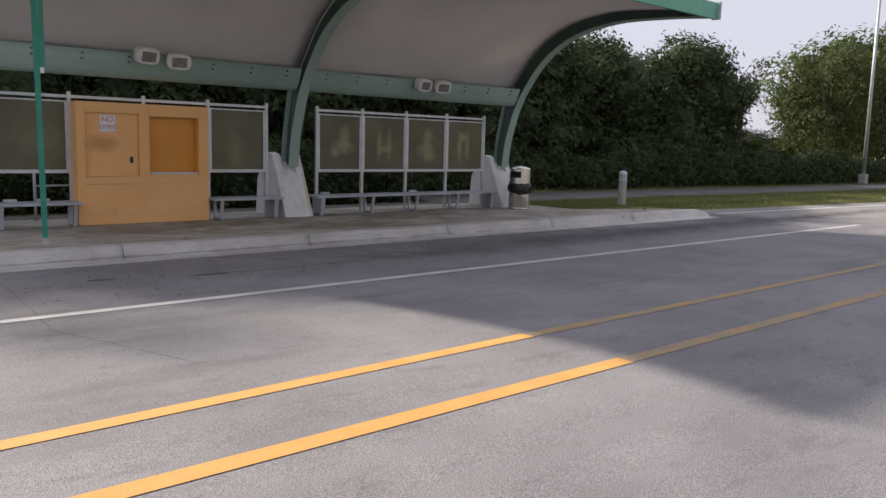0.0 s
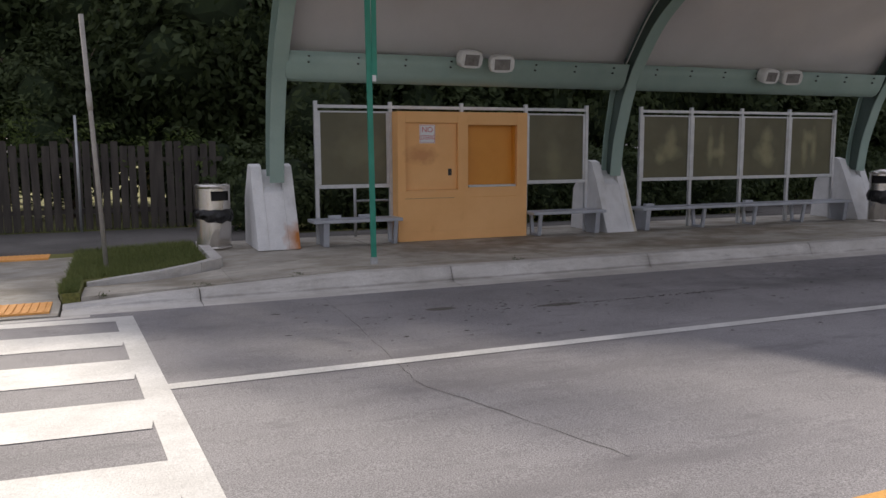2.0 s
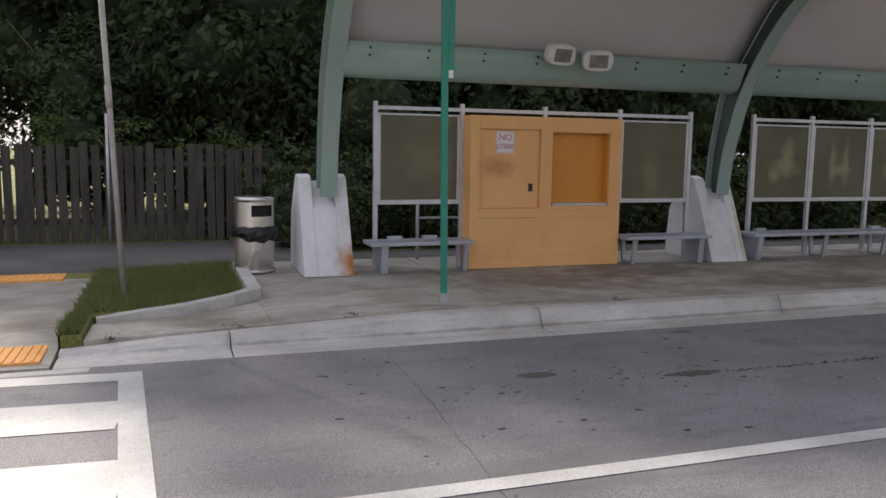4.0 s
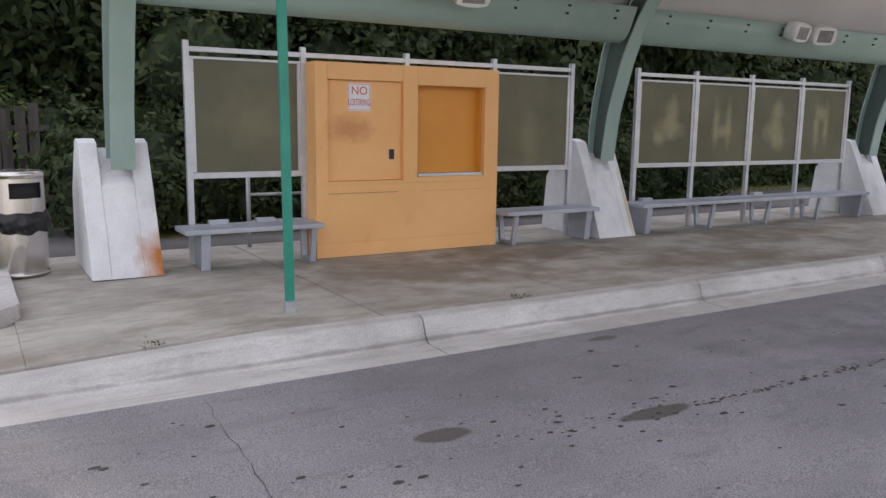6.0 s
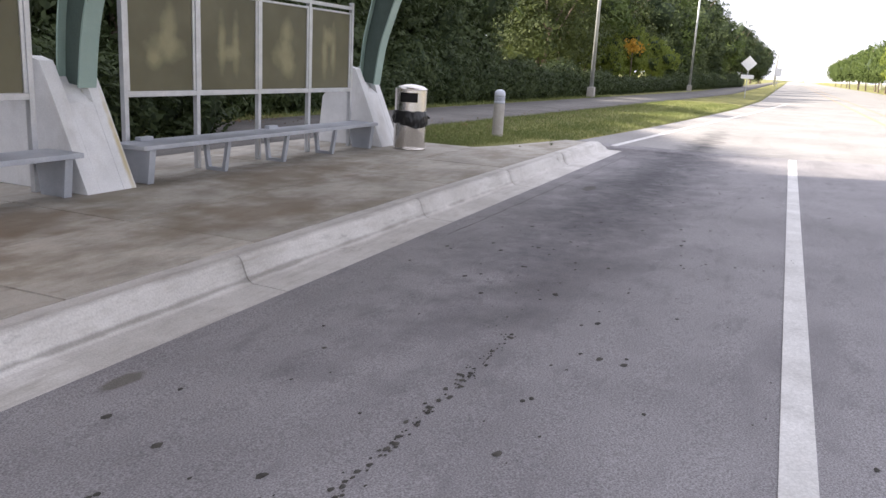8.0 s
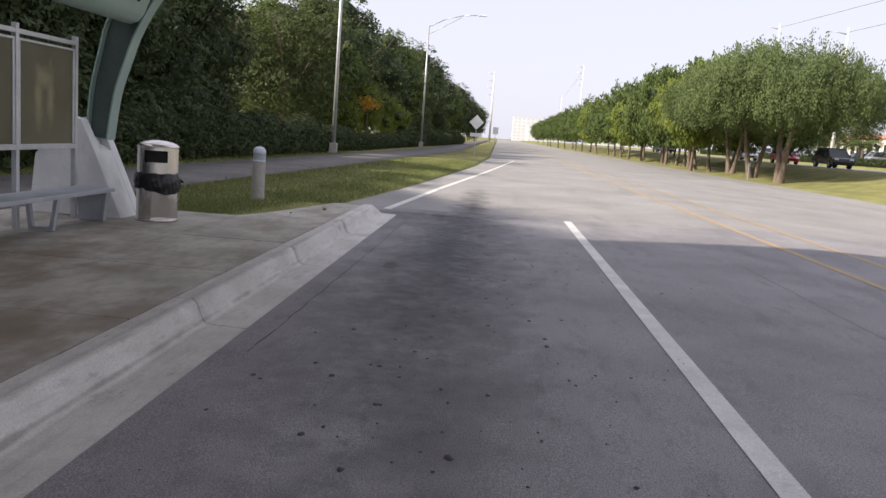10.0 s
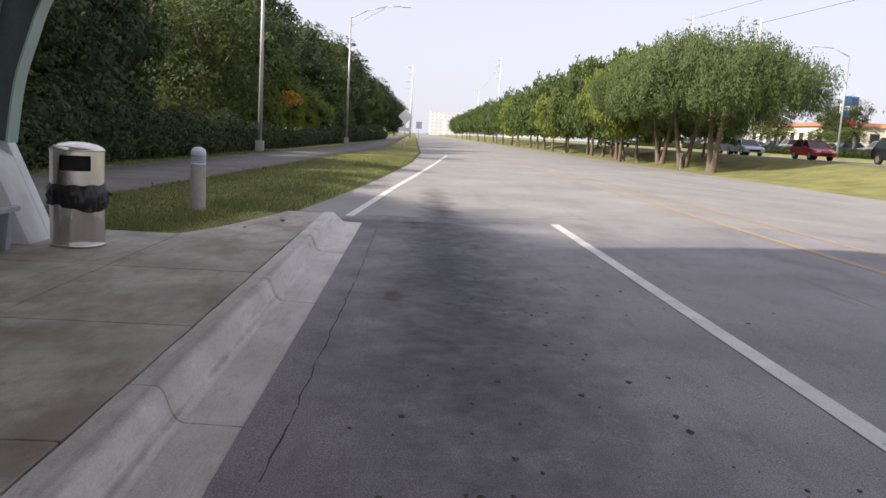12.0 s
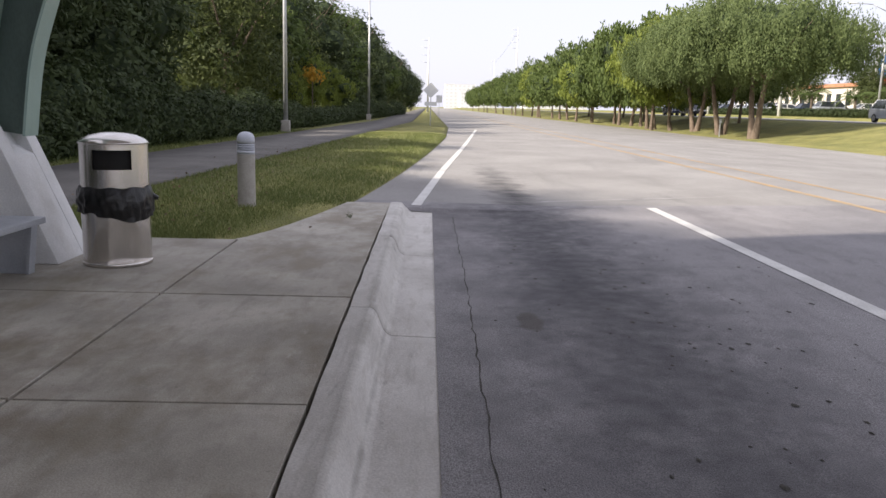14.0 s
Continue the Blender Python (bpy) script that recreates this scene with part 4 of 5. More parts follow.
def build_bollard():
    b = thing("bollard", "grey concrete bollard with a ringed domed cap in the grass", "bollard", at=(14.18, -0.77, -0.06))
    part("shaft", lathe(bmesh.new(), [(0.118, -0.08), (0.116, 0.0), (0.113, 0.7), (0.112, 0.71)], 24), bollard_grey, b)
    part("collar", lathe(bmesh.new(), [(0.114, 0.712), (0.114, 0.76)], 24), bollard_cap, b)
    for z in (0.765, 0.793, 0.821):
        part("ring", lathe(bmesh.new(), [(0.095, z), (0.115, z + 0.002), (0.115, z + 0.018), (0.095, z + 0.02)], 24), bollard_cap, b)
    part("cap", lathe(bmesh.new(), [(0.094, 0.76), (0.094, 0.845), (0.114, 0.85), (0.114, 0.9), (0.108, 0.94), (0.085, 0.975), (0.05, 0.994), (0.01, 1.0)], 24), bollard_cap, b, "pale domed cap")


def build_poles():
    p = thing("sign_pole", "thin teal painted channel post at the kerb", "pole", at=(-1.175, -2.2, -0.01))
    channel = [(-0.035, -0.004), (0.035, -0.004), (0.035, 0.03), (0.028, 0.03), (0.028, 0.004), (-0.028, 0.004), (-0.028, 0.03), (-0.035, 0.03)]
    part("post", prism(bmesh.new(), channel, 0.0, 4.2), pole_green, p, at=pose(0, 0, 0, 0, -0.6))
    part("foot", box(bmesh.new(), -0.045, 0.045, -0.02, 0.04, -0.01, 0.1, 0.004), galvanised, p)
    part("upper_post", box(bmesh.new(), 0.005, 0.075, -0.014, -0.005, 2.42, 4.2, 0.002), pole_green, p)
    part("sticker", box(bmesh.new(), 0.01, 0.06, -0.0165, -0.0145, 2.38, 2.46), sign_white, p, "torn white sticker")
    g = thing("leaning_post", "thin grey metal post leaning in the grass patch", "pole", at=(-4.45, -0.86, -0.08))
    part("post", tube(bmesh.new(), (0, 0, 0), (-0.13, 0, 3.3), 0.03, n=10), bollard_grey, g)
    part("strap", tube(bmesh.new(), (-0.084, 0, 2.1), (-0.094, 0, 2.34), 0.036, n=10), bollard_grey, g)
    g = thing("fence_post", "thin grey post before the fence", "pole", at=(-4.9, 4.2, -0.04))
    part("post", tube(bmesh.new(), (0, 0, 0), (0, 0, 2.2), 0.025, n=8), galvanised, g)
    # slender lamp posts along the footpath
    for x, y in ((41.96, 3.6), (76, 2.2)):
        lamp = thing("street_lamp", "tall grey street lamp with a long arm over the road", "street lamp", "street lamps", (x, y, -0.04))
        part("base", box(bmesh.new(), -0.2, 0.2, -0.2, 0.2, 0.0, 0.55, 0.04), bollard_grey, lamp, "square concrete base")
        part("pole", tube(bmesh.new(), (0, 0, 0.55), (0, 0, 11.3), 0.11, 0.06, 12), galvanised, lamp)
        bm = bmesh.new()
        for a, b in zip([(0, 0, 11.2), (0, -1.5, 11.95), (0, -3.2, 12.4)], [(0, -1.5, 11.95), (0, -3.2, 12.4), (0, -4.6, 12.5)]):
            tube(bm, a, b, 0.04, 0.035, 8)
        tube(bm, (0, 0, 10.5), (0, -3.0, 12.2), 0.025, 0.022, 6)
        part("arm", bm, galvanised, lamp)
        part("lamp_head", box(bmesh.new(), -0.14, 0.14, -5.3, -4.5, 12.42, 12.56, 0.05), lamp_white, lamp)
    s = thing("warning_sign", "white-backed diamond road sign on a thin post with a small plate", "road sign", at=(63.2, -3.28, -0.08))
    part("post", box(bmesh.new(), -0.03, 0.03, -0.03, 0.03, 0, 3.0, 0.004), galvanised, s)
    part("diamond", box(bmesh.new(), -0.045, -0.032, -0.4, 0.4, -0.4, 0.4, 0.004), sign_white, s, at=pose(0, 0, 2.57, 45))
    part("plate", box(bmesh.new(), -0.045, -0.032, -0.45, 0.45, -0.14, 0.14, 0.004), sign_white, s, at=pose(0, 0, 1.6))
    s = thing("road_sign", "small pale road sign on a post far along the verge", "road sign", at=(118, -4.6, -0.1))
    part("post", box(bmesh.new(), -0.03, 0.03, -0.03, 0.03, 0, 3.0), galvanised, s)
    part("plate", box(bmesh.new(), -0.05, -0.035, -0.4, 0.4, 2.0, 3.0, 0.004), sign_white, s)
    m = thing("marker_post", "thin pale marker post in the median grass", "post", at=(58.3, -23.0, -0.22))
    part("post", box(bmesh.new(), -0.03, 0.03, -0.03, 0.03, -0.1, 1.2, 0.008), galvanised, m)
    part("plate", box(bmesh.new(), -0.04, -0.031, -0.09, 0.09, 0.95, 1.22, 0.003), sign_back, m)


build_shelter()
build_screen((-1.317, -0.08, 1.19, 2.42, 3.664), "grey metal framed glazed screen behind the kiosk")
build_screen((4.853, 6.02, 7.26, 8.5, 9.749), "grey metal framed glazed screen with wiped smears")
build_bench(-1.5, -0.06, ((-1.3, True), (-0.16, False)), "short grey metal bench beside the orange kiosk")
build_bench(2.31, 3.78, ((2.48, False), (3.63, True)), "short grey metal bench beside the footing")
build_bench(4.56, 9.78, ((4.72, True), (6.02, False), (7.27, False), (8.53, False), (9.66, True)), "long grey metal bench before the glazed screen")
build_kiosk()
build_bin(10.16, -0.62, -77, True, "stainless steel litter bin with domed lid and black bag")
build_bin(-2.9, 0.52, 17, False, "dented stainless steel litter bin with flat lid and black bag")
build_bollard()
build_poles()


def build_rack():
    rack = thing("pipe_rack", "grey pipe rail standing behind the screen", "rail", at=(-0.45, 1.15, 0))
    for x in (0, 0.75):
        part("post", tube(bmesh.new(), (x, 0, 0), (x, 0, 0.9), 0.026, n=10), galvanised, rack)
    for z in (0.3, 0.62, 0.88):
        part("rail", tube(bmesh.new(), (0.02, 0, z), (0.73, 0, z), 0.018, n=8), galvanised, rack)


build_rack()


# ---- planting ----
def leaf_mesh(name, mat, blobs, leaves, size, seed, droop=0.0, shell=0.3, bunch=14):
    """Small leaves in twig-sized bunches on and just under the surface of several rounded masses."""
    rng = np.random.default_rng(seed)
    weights = np.array([(b[1][0] * b[1][1] + b[1][1] * b[1][2] + b[1][0] * b[1][2]) for b in blobs])
    bunch = 30 if droop > 0.5 else bunch
    bunches = max(1, leaves // bunch)
    pick = rng.choice(len(blobs), bunches, p=weights / weights.sum())
    centre, radii = np.array([b[0] for b in blobs])[pick], np.array([b[1] for b in blobs])[pick]
    d = rng.normal(size=(bunches, 3))
    d /= np.linalg.norm(d, axis=1)[:, None]
    lump = 1 + 0.16 * np.sin(d[:, 0] * 5 + pick) * np.sin(d[:, 1] * 6 + 2 * pick) + 0.12 * np.sin(d[:, 2] * 9 + pick)
    twig = centre + radii * d * (lump * (1.03 - shell * rng.random(bunches) ** 1.5))[:, None]
    n = bunches * bunch
    spread = size * 2.2
    off = rng.normal(size=(n, 3)) * (spread * 0.8, spread * 0.8, spread * 0.55)
    if droop:
        off = rng.normal(size=(n, 3)) * (spread * (0.7 if droop > 0.5 else 0.5), spread * (0.7 if droop > 0.5 else 0.5), 0.1) - np.stack([0 * np.arange(n), 0 * np.arange(n), droop * rng.random(n)], 1)
    at = np.repeat(twig, bunch, 0) + off
    tone = np.repeat(rng.normal(scale=0.35, size=(bunches, 3)), bunch, 0)
    normal = np.repeat(d, bunch, 0) + tone + rng.normal(scale=0.4, size=(n, 3)) + (0, 0, 0.45)
    normal /= np.linalg.norm(normal, axis=1)[:, None]
    a = np.cross(normal, rng.normal(size=(n, 3)))
    a /= np.linalg.norm(a, axis=1)[:, None]
    if droop:
        a = a * 0.5 + np.array((0, 0, -1.0))
        a /= np.linalg.norm(a, axis=1)[:, None]
    b = np.cross(normal, a)
    b /= np.linalg.norm(b, axis=1)[:, None] + 1e-6
    s = size * (0.6 + 0.8 * rng.random(n))[:, None]
    corners = np.stack([at - a * s, at + b * s * 0.45 - a * s * 0.1, at + a * s, at - b * s * 0.45 - a * s * 0.1], 1).reshape(-1, 3)
    me = bpy.data.meshes.new(name)
    me.from_pydata(corners.tolist(), [], np.arange(n * 4).reshape(-1, 4).tolist())
    me.materials.append(mat)
    return me


# Opaque lumpy fill for a crown; its dark colour stands for inner shade.
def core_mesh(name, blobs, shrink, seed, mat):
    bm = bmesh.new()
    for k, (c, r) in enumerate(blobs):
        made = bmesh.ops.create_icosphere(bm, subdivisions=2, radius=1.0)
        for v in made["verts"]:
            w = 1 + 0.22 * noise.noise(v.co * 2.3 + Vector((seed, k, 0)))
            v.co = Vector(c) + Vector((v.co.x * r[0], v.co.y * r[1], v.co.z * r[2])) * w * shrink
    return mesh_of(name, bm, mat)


def trunk_mesh(name, height, radius, spread, limbs, seed, twin=False, rise=None):
    rng = random.Random(seed)
    rise = spread if rise is None else rise
    bm = bmesh.new()
    for k in range(2 if twin else 1):
        lean = Vector((rng.uniform(-0.12, 0.12), (0.18 if k else -0.18) if twin else rng.uniform(-0.12, 0.12), 1))
        p = Vector((0, 0.12 * (k * 2 - 1) if twin else 0, -0.15))
        r = radius * (0.8 if twin else 1)
        for i in range(4):
            q = p + lean * (height / 4) + Vector((rng.uniform(-0.05, 0.05), rng.uniform(-0.05, 0.05), 0)) * height / 4
            tube(bm, p, q, r * (1.35 if i == 0 else 1), r * 0.86, 9, caps=False)
            p, r = q, r * 0.86
        for i in range(limbs):
            t = 2 * math.pi * (i + rng.random() * 0.6) / limbs
            s0 = p + Vector((0, 0, -rng.uniform(0, 0.25) * height))
            s1 = s0 + Vector((math.cos(t) * spread * 0.4, math.sin(t) * spread * 0.4, rise * 0.5))
            s2 = s1 + Vector((math.cos(t) * spread * 0.45, math.sin(t) * spread * 0.45, rise * 0.3))
            tube(bm, s0, s1, r * 0.6, r * 0.4, 7, caps=False)
            tube(bm, s1, s2, r * 0.4, r * 0.16, 6, caps=False)
    return mesh_of(name, bm, bark)


def make_blobs(seed, count, radius, height, low, flat=1.0):
    rng = random.Random(seed)
    out = []
    for i in range(count):
        t = 2 * math.pi * i / count + rng.uniform(-0.4, 0.4)
        q = rng.random()
        rr = radius * (0.25 + 0.45 * q)
        z = low + (height - low) * rng.uniform(0.2, 0.85) * (1.1 - 0.35 * q)
        s = radius * rng.uniform(0.34, 0.52)
        sz = s * flat * rng.uniform(0.75, 1.1)
        out.append(((rr * math.cos(t), rr * math.sin(t), max(z, low + 0.85 * sz)), (s, s, sz)))
    out.append(((0, 0, (low + height) / 2), (radius * 0.6, radius * 0.6, (height - low) * 0.44)))
    return out


def dome_blobs(seed, count, radius, height, low):
    """A broad low dome: shoulders round the rim, a few crests, one wide mass within."""
    rng = random.Random(seed)
    out = []
    for i in range(count):
        t = 2 * math.pi * i / count + rng.uniform(-0.2, 0.2)
        rr = radius * rng.uniform(0.66, 0.76)
        s = radius * rng.uniform(0.24, 0.32)
        out.append(((rr * math.cos(t), rr * math.sin(t), low + (height - low) * rng.uniform(0.3, 0.45)), (s, s, s * 0.85)))
    for i in range(8):
        t = 2 * math.pi * i / 8 + rng.uniform(-0.3, 0.3)
        rr = radius * rng.uniform(0.25, 0.5)
        s = radius * rng.uniform(0.24, 0.34)
        out.append(((rr * math.cos(t), rr * math.sin(t), low + (height - low) * rng.uniform(0.58, 0.72)), (s, s, s * 0.7)))
    mid = (low + height) / 2
    out.append(((0, 0, mid), (radius * 0.86, radius * 0.86, (height - low) * 0.48)))
    return out


def make_tree(kind, seed, radius, height, low, leaves, size, mat, trunk_r, droop=0.0, twin=False, label="", category="tree", core=True, count=9):
    tree = thing(kind, label, category)
    dome = droop > 0.5
    blobs = dome_blobs(seed, count, radius, height, low) if dome else make_blobs(seed, count, radius, height, low)
    t = new("trunk", trunk_mesh("trunk", low + (height - low) * (0.15 if dome else 0.3), trunk_r, radius * (0.85 if dome else 1.0), 7 if dome else 5, seed, twin, (height - low) * 0.7))
    t.parent = tree
    crown = new("crown", leaf_mesh("crown", mat, blobs, leaves, size, seed, droop))
    crown.parent = tree
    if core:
        inner = new("crown_shade_fill", core_mesh("crown_shade_fill", blobs[-1:] if dome else blobs, 0.62 if dome else 0.6, seed, crown_shade_green))
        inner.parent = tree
    return tree


def plant(tree, x, y, z, turn, scale, group, label=""):
    ob = copy_thing(tree, pose(x, y, z, 0, 0, turn))
    ob.scale = (scale, scale, scale) if isinstance(scale, (int, float)) else scale
    ob["group"] = group
    if label:
        ob["label"] = label
    return ob


def build_planting():
    rng = random.Random(5)
    screen_a = make_tree("hedge_tree", 11, 2.7, 6.3, 0.2, 22000, 0.1, leaf_dark, 0.14, label="dense dark green screening tree behind the shelter", count=14)
    screen_b = make_tree("hedge_tree", 23, 2.6, 6.8, 0.1, 22000, 0.1, leaf_dark, 0.14, label="dense dark green screening tree beside the footpath", count=15)
    group = "screening trees along the footpath"
    screen_a.matrix_basis, screen_b.matrix_basis = pose(0.8, 7.6, -0.05, 0, 0, 20), pose(4.6, 7.3, -0.05, 0, 0, 80)
    screen_a["group"] = screen_b["group"] = group
    x = 8.2
    while x < 33.5:
        s = rng.uniform(0.95, 1.1)
        # Below x = 13 the tops, hidden by the canopy, are raised for more shade.
        plant((screen_a, screen_b)[rng.random() < 0.5], x, 7.5 + rng.uniform(-0.4, 0.5), -0.05, rng.uniform(0, 360), (s, s, s * (1.3 if x < 13 else 1.0)), group)
        x += rng.uniform(3.0, 3.8)
    # Up to x = 11: trees added with unseen tops raised to shade the road.
    for x, y, s in ((-2.6, 8.6, 1.2), (-5.2, 12.5, 2.0), (-0.5, 12.5, 1.9), (3.5, 12.5, 1.9), (7.5, 12.6, 1.85), (11, 12.5, 1.65), (17.5, 12.5, 1.2), (23, 12.5, 1.25), (28, 12, 1.1), (33, 12.4, 0.95)):
        plant((screen_a, screen_b)[rng.random() < 0.5], x, y, -0.05, rng.uniform(0, 360), s, group)
    # taller trees past the gap
    tall = make_tree("tall_tree", 31, 4.2, 11.0, 1.0, 15000, 0.17, leaf_mid, 0.22, label="tall green tree beyond the hedge", count=16)
    feathery = make_tree("feathery_tree", 37, 4.0, 9.0, 1.6, 12000, 0.12, leaf_brown, 0.2, label="loose brownish green tree by the street lamp", core=False, count=12)
    dark_tall = make_tree("tall_tree", 41, 4.6, 12.5, 0.6, 16000, 0.18, leaf_dark, 0.25, label="tall dark green tree along the footpath", count=17)
    tall.matrix_basis, feathery.matrix_basis, dark_tall.matrix_basis = pose(58, 9.6, -0.05), pose(45.8, 7.7, -0.05), pose(66, 9.8, -0.05)
    group = "tall trees along the footpath"
    for ob in (tall, feathery, dark_tall):
        ob["group"] = group
    for kind, x, y, s in ((feathery, 51.5, 8.2, 0.95), (feathery, 54, 10.5, 1.0), (tall, 59, 13.5, 0.95), (feathery, 73.5, 9.5, 1.15), (dark_tall, 83, 9.4, 1.08), (tall, 99, 8.6, 1.2), (dark_tall, 116, 8.4, 1.12), (dark_tall, 135, 7.5, 1.08), (tall, 154, 6.5, 1.05), (dark_tall, 175, 5.5, 1.0), (dark_tall, 200, 4.5, 1.0), (dark_tall, 228, 3.5, 0.95), (dark_tall, 262, 2.5, 0.9)):
        plant(kind, x, y, -0.05, rng.uniform(0, 360), s, group)
    # Unseen trees added and stretched upwards so that their shade covers the road.
    for x, y, s in ((-3.0, 16.5, (1.2, 1.2, 2.05)), (2.0, 16.4, 1.75), (-7.5, 16.0, (1.1, 1.1, 1.85))):
        plant(feathery, x, y, -0.05, rng.uniform(0, 360), s, group, "unseen tall loose tree added to shade the road")
    for x, y in ((44, 13), (50, 14), (56, 14.5), (62, 14.5)):
        plant(screen_b, x, y, -0.05, rng.uniform(0, 360), (0.95, 0.95, 0.52), group, "low dark growth behind the loose trees")
    # narrow dark conifers among the tall trees
    cone = thing("conifer", "narrow dark green conifer along the footpath", "conifer", "conifers along the footpath", (104, 6.2, -0.05))
    tiers = [((0, 0, 1.2 + 0.95 * i), (1.75 - 0.18 * i, 1.75 - 0.18 * i, 0.95)) for i in range(9)]
    for name, me in (("crown", leaf_mesh("crown", leaf_dark, tiers, 7000, 0.15, 77)), ("crown_shade_fill", core_mesh("crown_shade_fill", tiers, 0.6, 77, crown_shade_green)), ("trunk", mesh_of("trunk", tube(bmesh.new(), (0, 0, -0.1), (0, 0, 8.6), 0.16, 0.03, 8), bark))):
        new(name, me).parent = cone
    for x, y, s in ((111, 5.6, 0.9), (123, 4.6, 1.0), (92, 6.6, 1.05)):
        plant(cone, x, y, -0.05, rng.uniform(0, 360), s, "conifers along the footpath")
    # clipped hedge and vines over the fence
    bush_blobs = [((0.7 * i - 1.4, rng.uniform(-0.1, 0.1), 0.75 + rng.uniform(-0.1, 0.12)), (0.6, 0.5, 0.85)) for i in range(5)]
    bush = thing("hedge_bush", "dark leafy hedge along the footpath", "hedge", "hedge along the footpath", (17.0, 5.5, -0.05))
    for name, me in (("leaves", leaf_mesh("leaves", leaf_dark, bush_blobs, 8000, 0.066, 3)), ("hedge_shade_fill", core_mesh("hedge_shade_fill", bush_blobs, 0.72, 3, crown_shade_green))):
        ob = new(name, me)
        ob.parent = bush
    x = -1.4
    while x < 140:
        lift = 1.0 if x < 36 else 0.55 if 50 < x < 75 else 0.9
        if abs(x - 17) > 1:
            ob = copy_thing(bush, pose(x, 5.45 - (0.035 * max(0, x - 16)) + rng.uniform(-0.15, 0.15), -0.05, 0, 0, rng.choice((0, 180)) + rng.uniform(-4, 4)))
            ob.scale = (1.05, 1.1, lift * rng.uniform(0.78, 1.38))
        x += 3.1
    x = -0.4
    while x < 9.6:
        ob = copy_thing(bush, pose(x, 3.15 + rng.uniform(-0.12, 0.12), -0.06, 0, 0, rng.choice((0, 180)) + rng.uniform(-4, 4)))
        ob.scale, ob["label"] = (1.0, 1.05, rng.uniform(0.85, 1.0)), "dark leafy hedge close behind the shelter"
        x += 2.7
    # dead fronds and a palm in the gap
    palm_tree(38.2, 9.0, 5.1)
    o = thing("dry_shrub", "orange dead shrub among the green trees", "shrub", at=(62, 5.2, 0))
    ob = new("leaves", leaf_mesh("leaves", leaf_orange, [((0, 0, 3.4), (0.6, 0.55, 0.3))], 200, 0.16, 8))
    ob.parent = o
    ob = new("stem", mesh_of("stem", tube(bmesh.new(), (0, 0, -0.1), (0, 0, 3.4), 0.05, 0.03, 7), bark))
    ob.parent = o
    # median trees
    group = "median trees"
    big = make_tree("median_tree", 51, 5.6, 9.2, 3.7, 100000, 0.07, leaf_weep, 0.24, droop=0.95, twin=True, label="broad weeping green tree with a forked trunk in the median", count=16)
    round_green = make_tree("median_tree", 53, 4.2, 7.6, 2.2, 17000, 0.15, leaf_mid, 0.15, droop=0.35, label="round green tree in the grass median", count=11)
    yellow = make_tree("median_tree", 57, 3.8, 7.4, 2.2, 15000, 0.14, leaf_bright, 0.14, droop=0.35, label="yellow-green tree in the grass median", count=10)
    big.matrix_basis, round_green.matrix_basis, yellow.matrix_basis = pose(56.0, -24.4, -0.2, 0, 0, 100), pose(77, -23.8, -0.2), pose(74.5, -22.8, -0.2)
    for ob in (big, round_green, yellow):
        ob["group"] = group
    round_green.scale = yellow.scale = (1.1, 1.1, 1.2)
    big.scale = (1.22, 1.22, 1.05)
    for x, y, s in ((67, 6.6, 0.62), (60.5, 7.0, 0.5), (78, 6.0, 0.6)):
        plant(yellow, x, y, -0.05, rng.uniform(0, 360), s, "small bright trees by the footpath", "small yellow-green tree beside the footpath")
    plant(big, 61.6, -24.3, -0.2, 200, (1.12, 1.12, 1.05), group)
    plant(big, 68.2, -24.6, -0.2, 310, (1.05, 1.05, 1.02), group)
    for i, x in enumerate((73.6, 79.5, 84.5, 88.5, 93.5, 98, 104, 111, 118, 126, 134, 143, 152, 162, 173, 185, 198, 212, 228, 246, 266, 290, 320, 355, 400)):
        plant(yellow if i in (0, 2, 6, 12) else round_green, x, -24.2 + rng.uniform(-0.8, 0.8), -0.2, rng.uniform(0, 360), (1.2, 1.2, rng.uniform(1.05, 1.12) if i in (0, 2, 6, 12) else rng.uniform(1.28, 1.42)), group)
    for x in (71, 84, 96, 110, 128, 150):
        plant(round_green, x, -28.5 + rng.uniform(-0.8, 0.8), 0.3, rng.uniform(0, 360), rng.uniform(0.9, 1.05), group)
    # trees beyond the far carriageway
    group = "trees beyond the far carriageway"
    for kind, x, y, s in ((round_green, 84, -58, 1.15), (feathery, 98, -56, 0.8), (feathery, 108, -60, 0.85), (round_green, 72, -53, 0.95), (feathery, 122, -58, 0.9), (feathery, 140, -60, 0.9), (round_green, 165, -60, 1.0), (feathery, 190, -58, 1.0), (round_green, 225, -60, 1.1), (round_green, 58, -56, 1.0), (round_green, 44, -54, 1.0)):
        plant(kind, x, y, 1.5, rng.uniform(0, 360), s, group, "green roadside tree beyond the far carriageway")
    x = 60
    while x < 170:
        ob = copy_thing(bush, pose(x, -47.5, 1.3))
        ob.scale, ob["group"], ob["label"] = (1.0, 0.9, 0.6), "low hedges beyond the far carriageway", "low clipped hedge before a car park"
        x += 3.3
    for x, y, s in ((-5.2, 8.2, 0.72), (-8.6, 8.6, 0.7), (-12.2, 8.8, 0.75), (-16, 9, 0.8)):
        plant((screen_a, screen_b)[int(-x) % 2], x, y, -0.05, rng.uniform(0, 360), s, "trees beyond the crossing", "dark green shrubby tree behind the wooden fence")
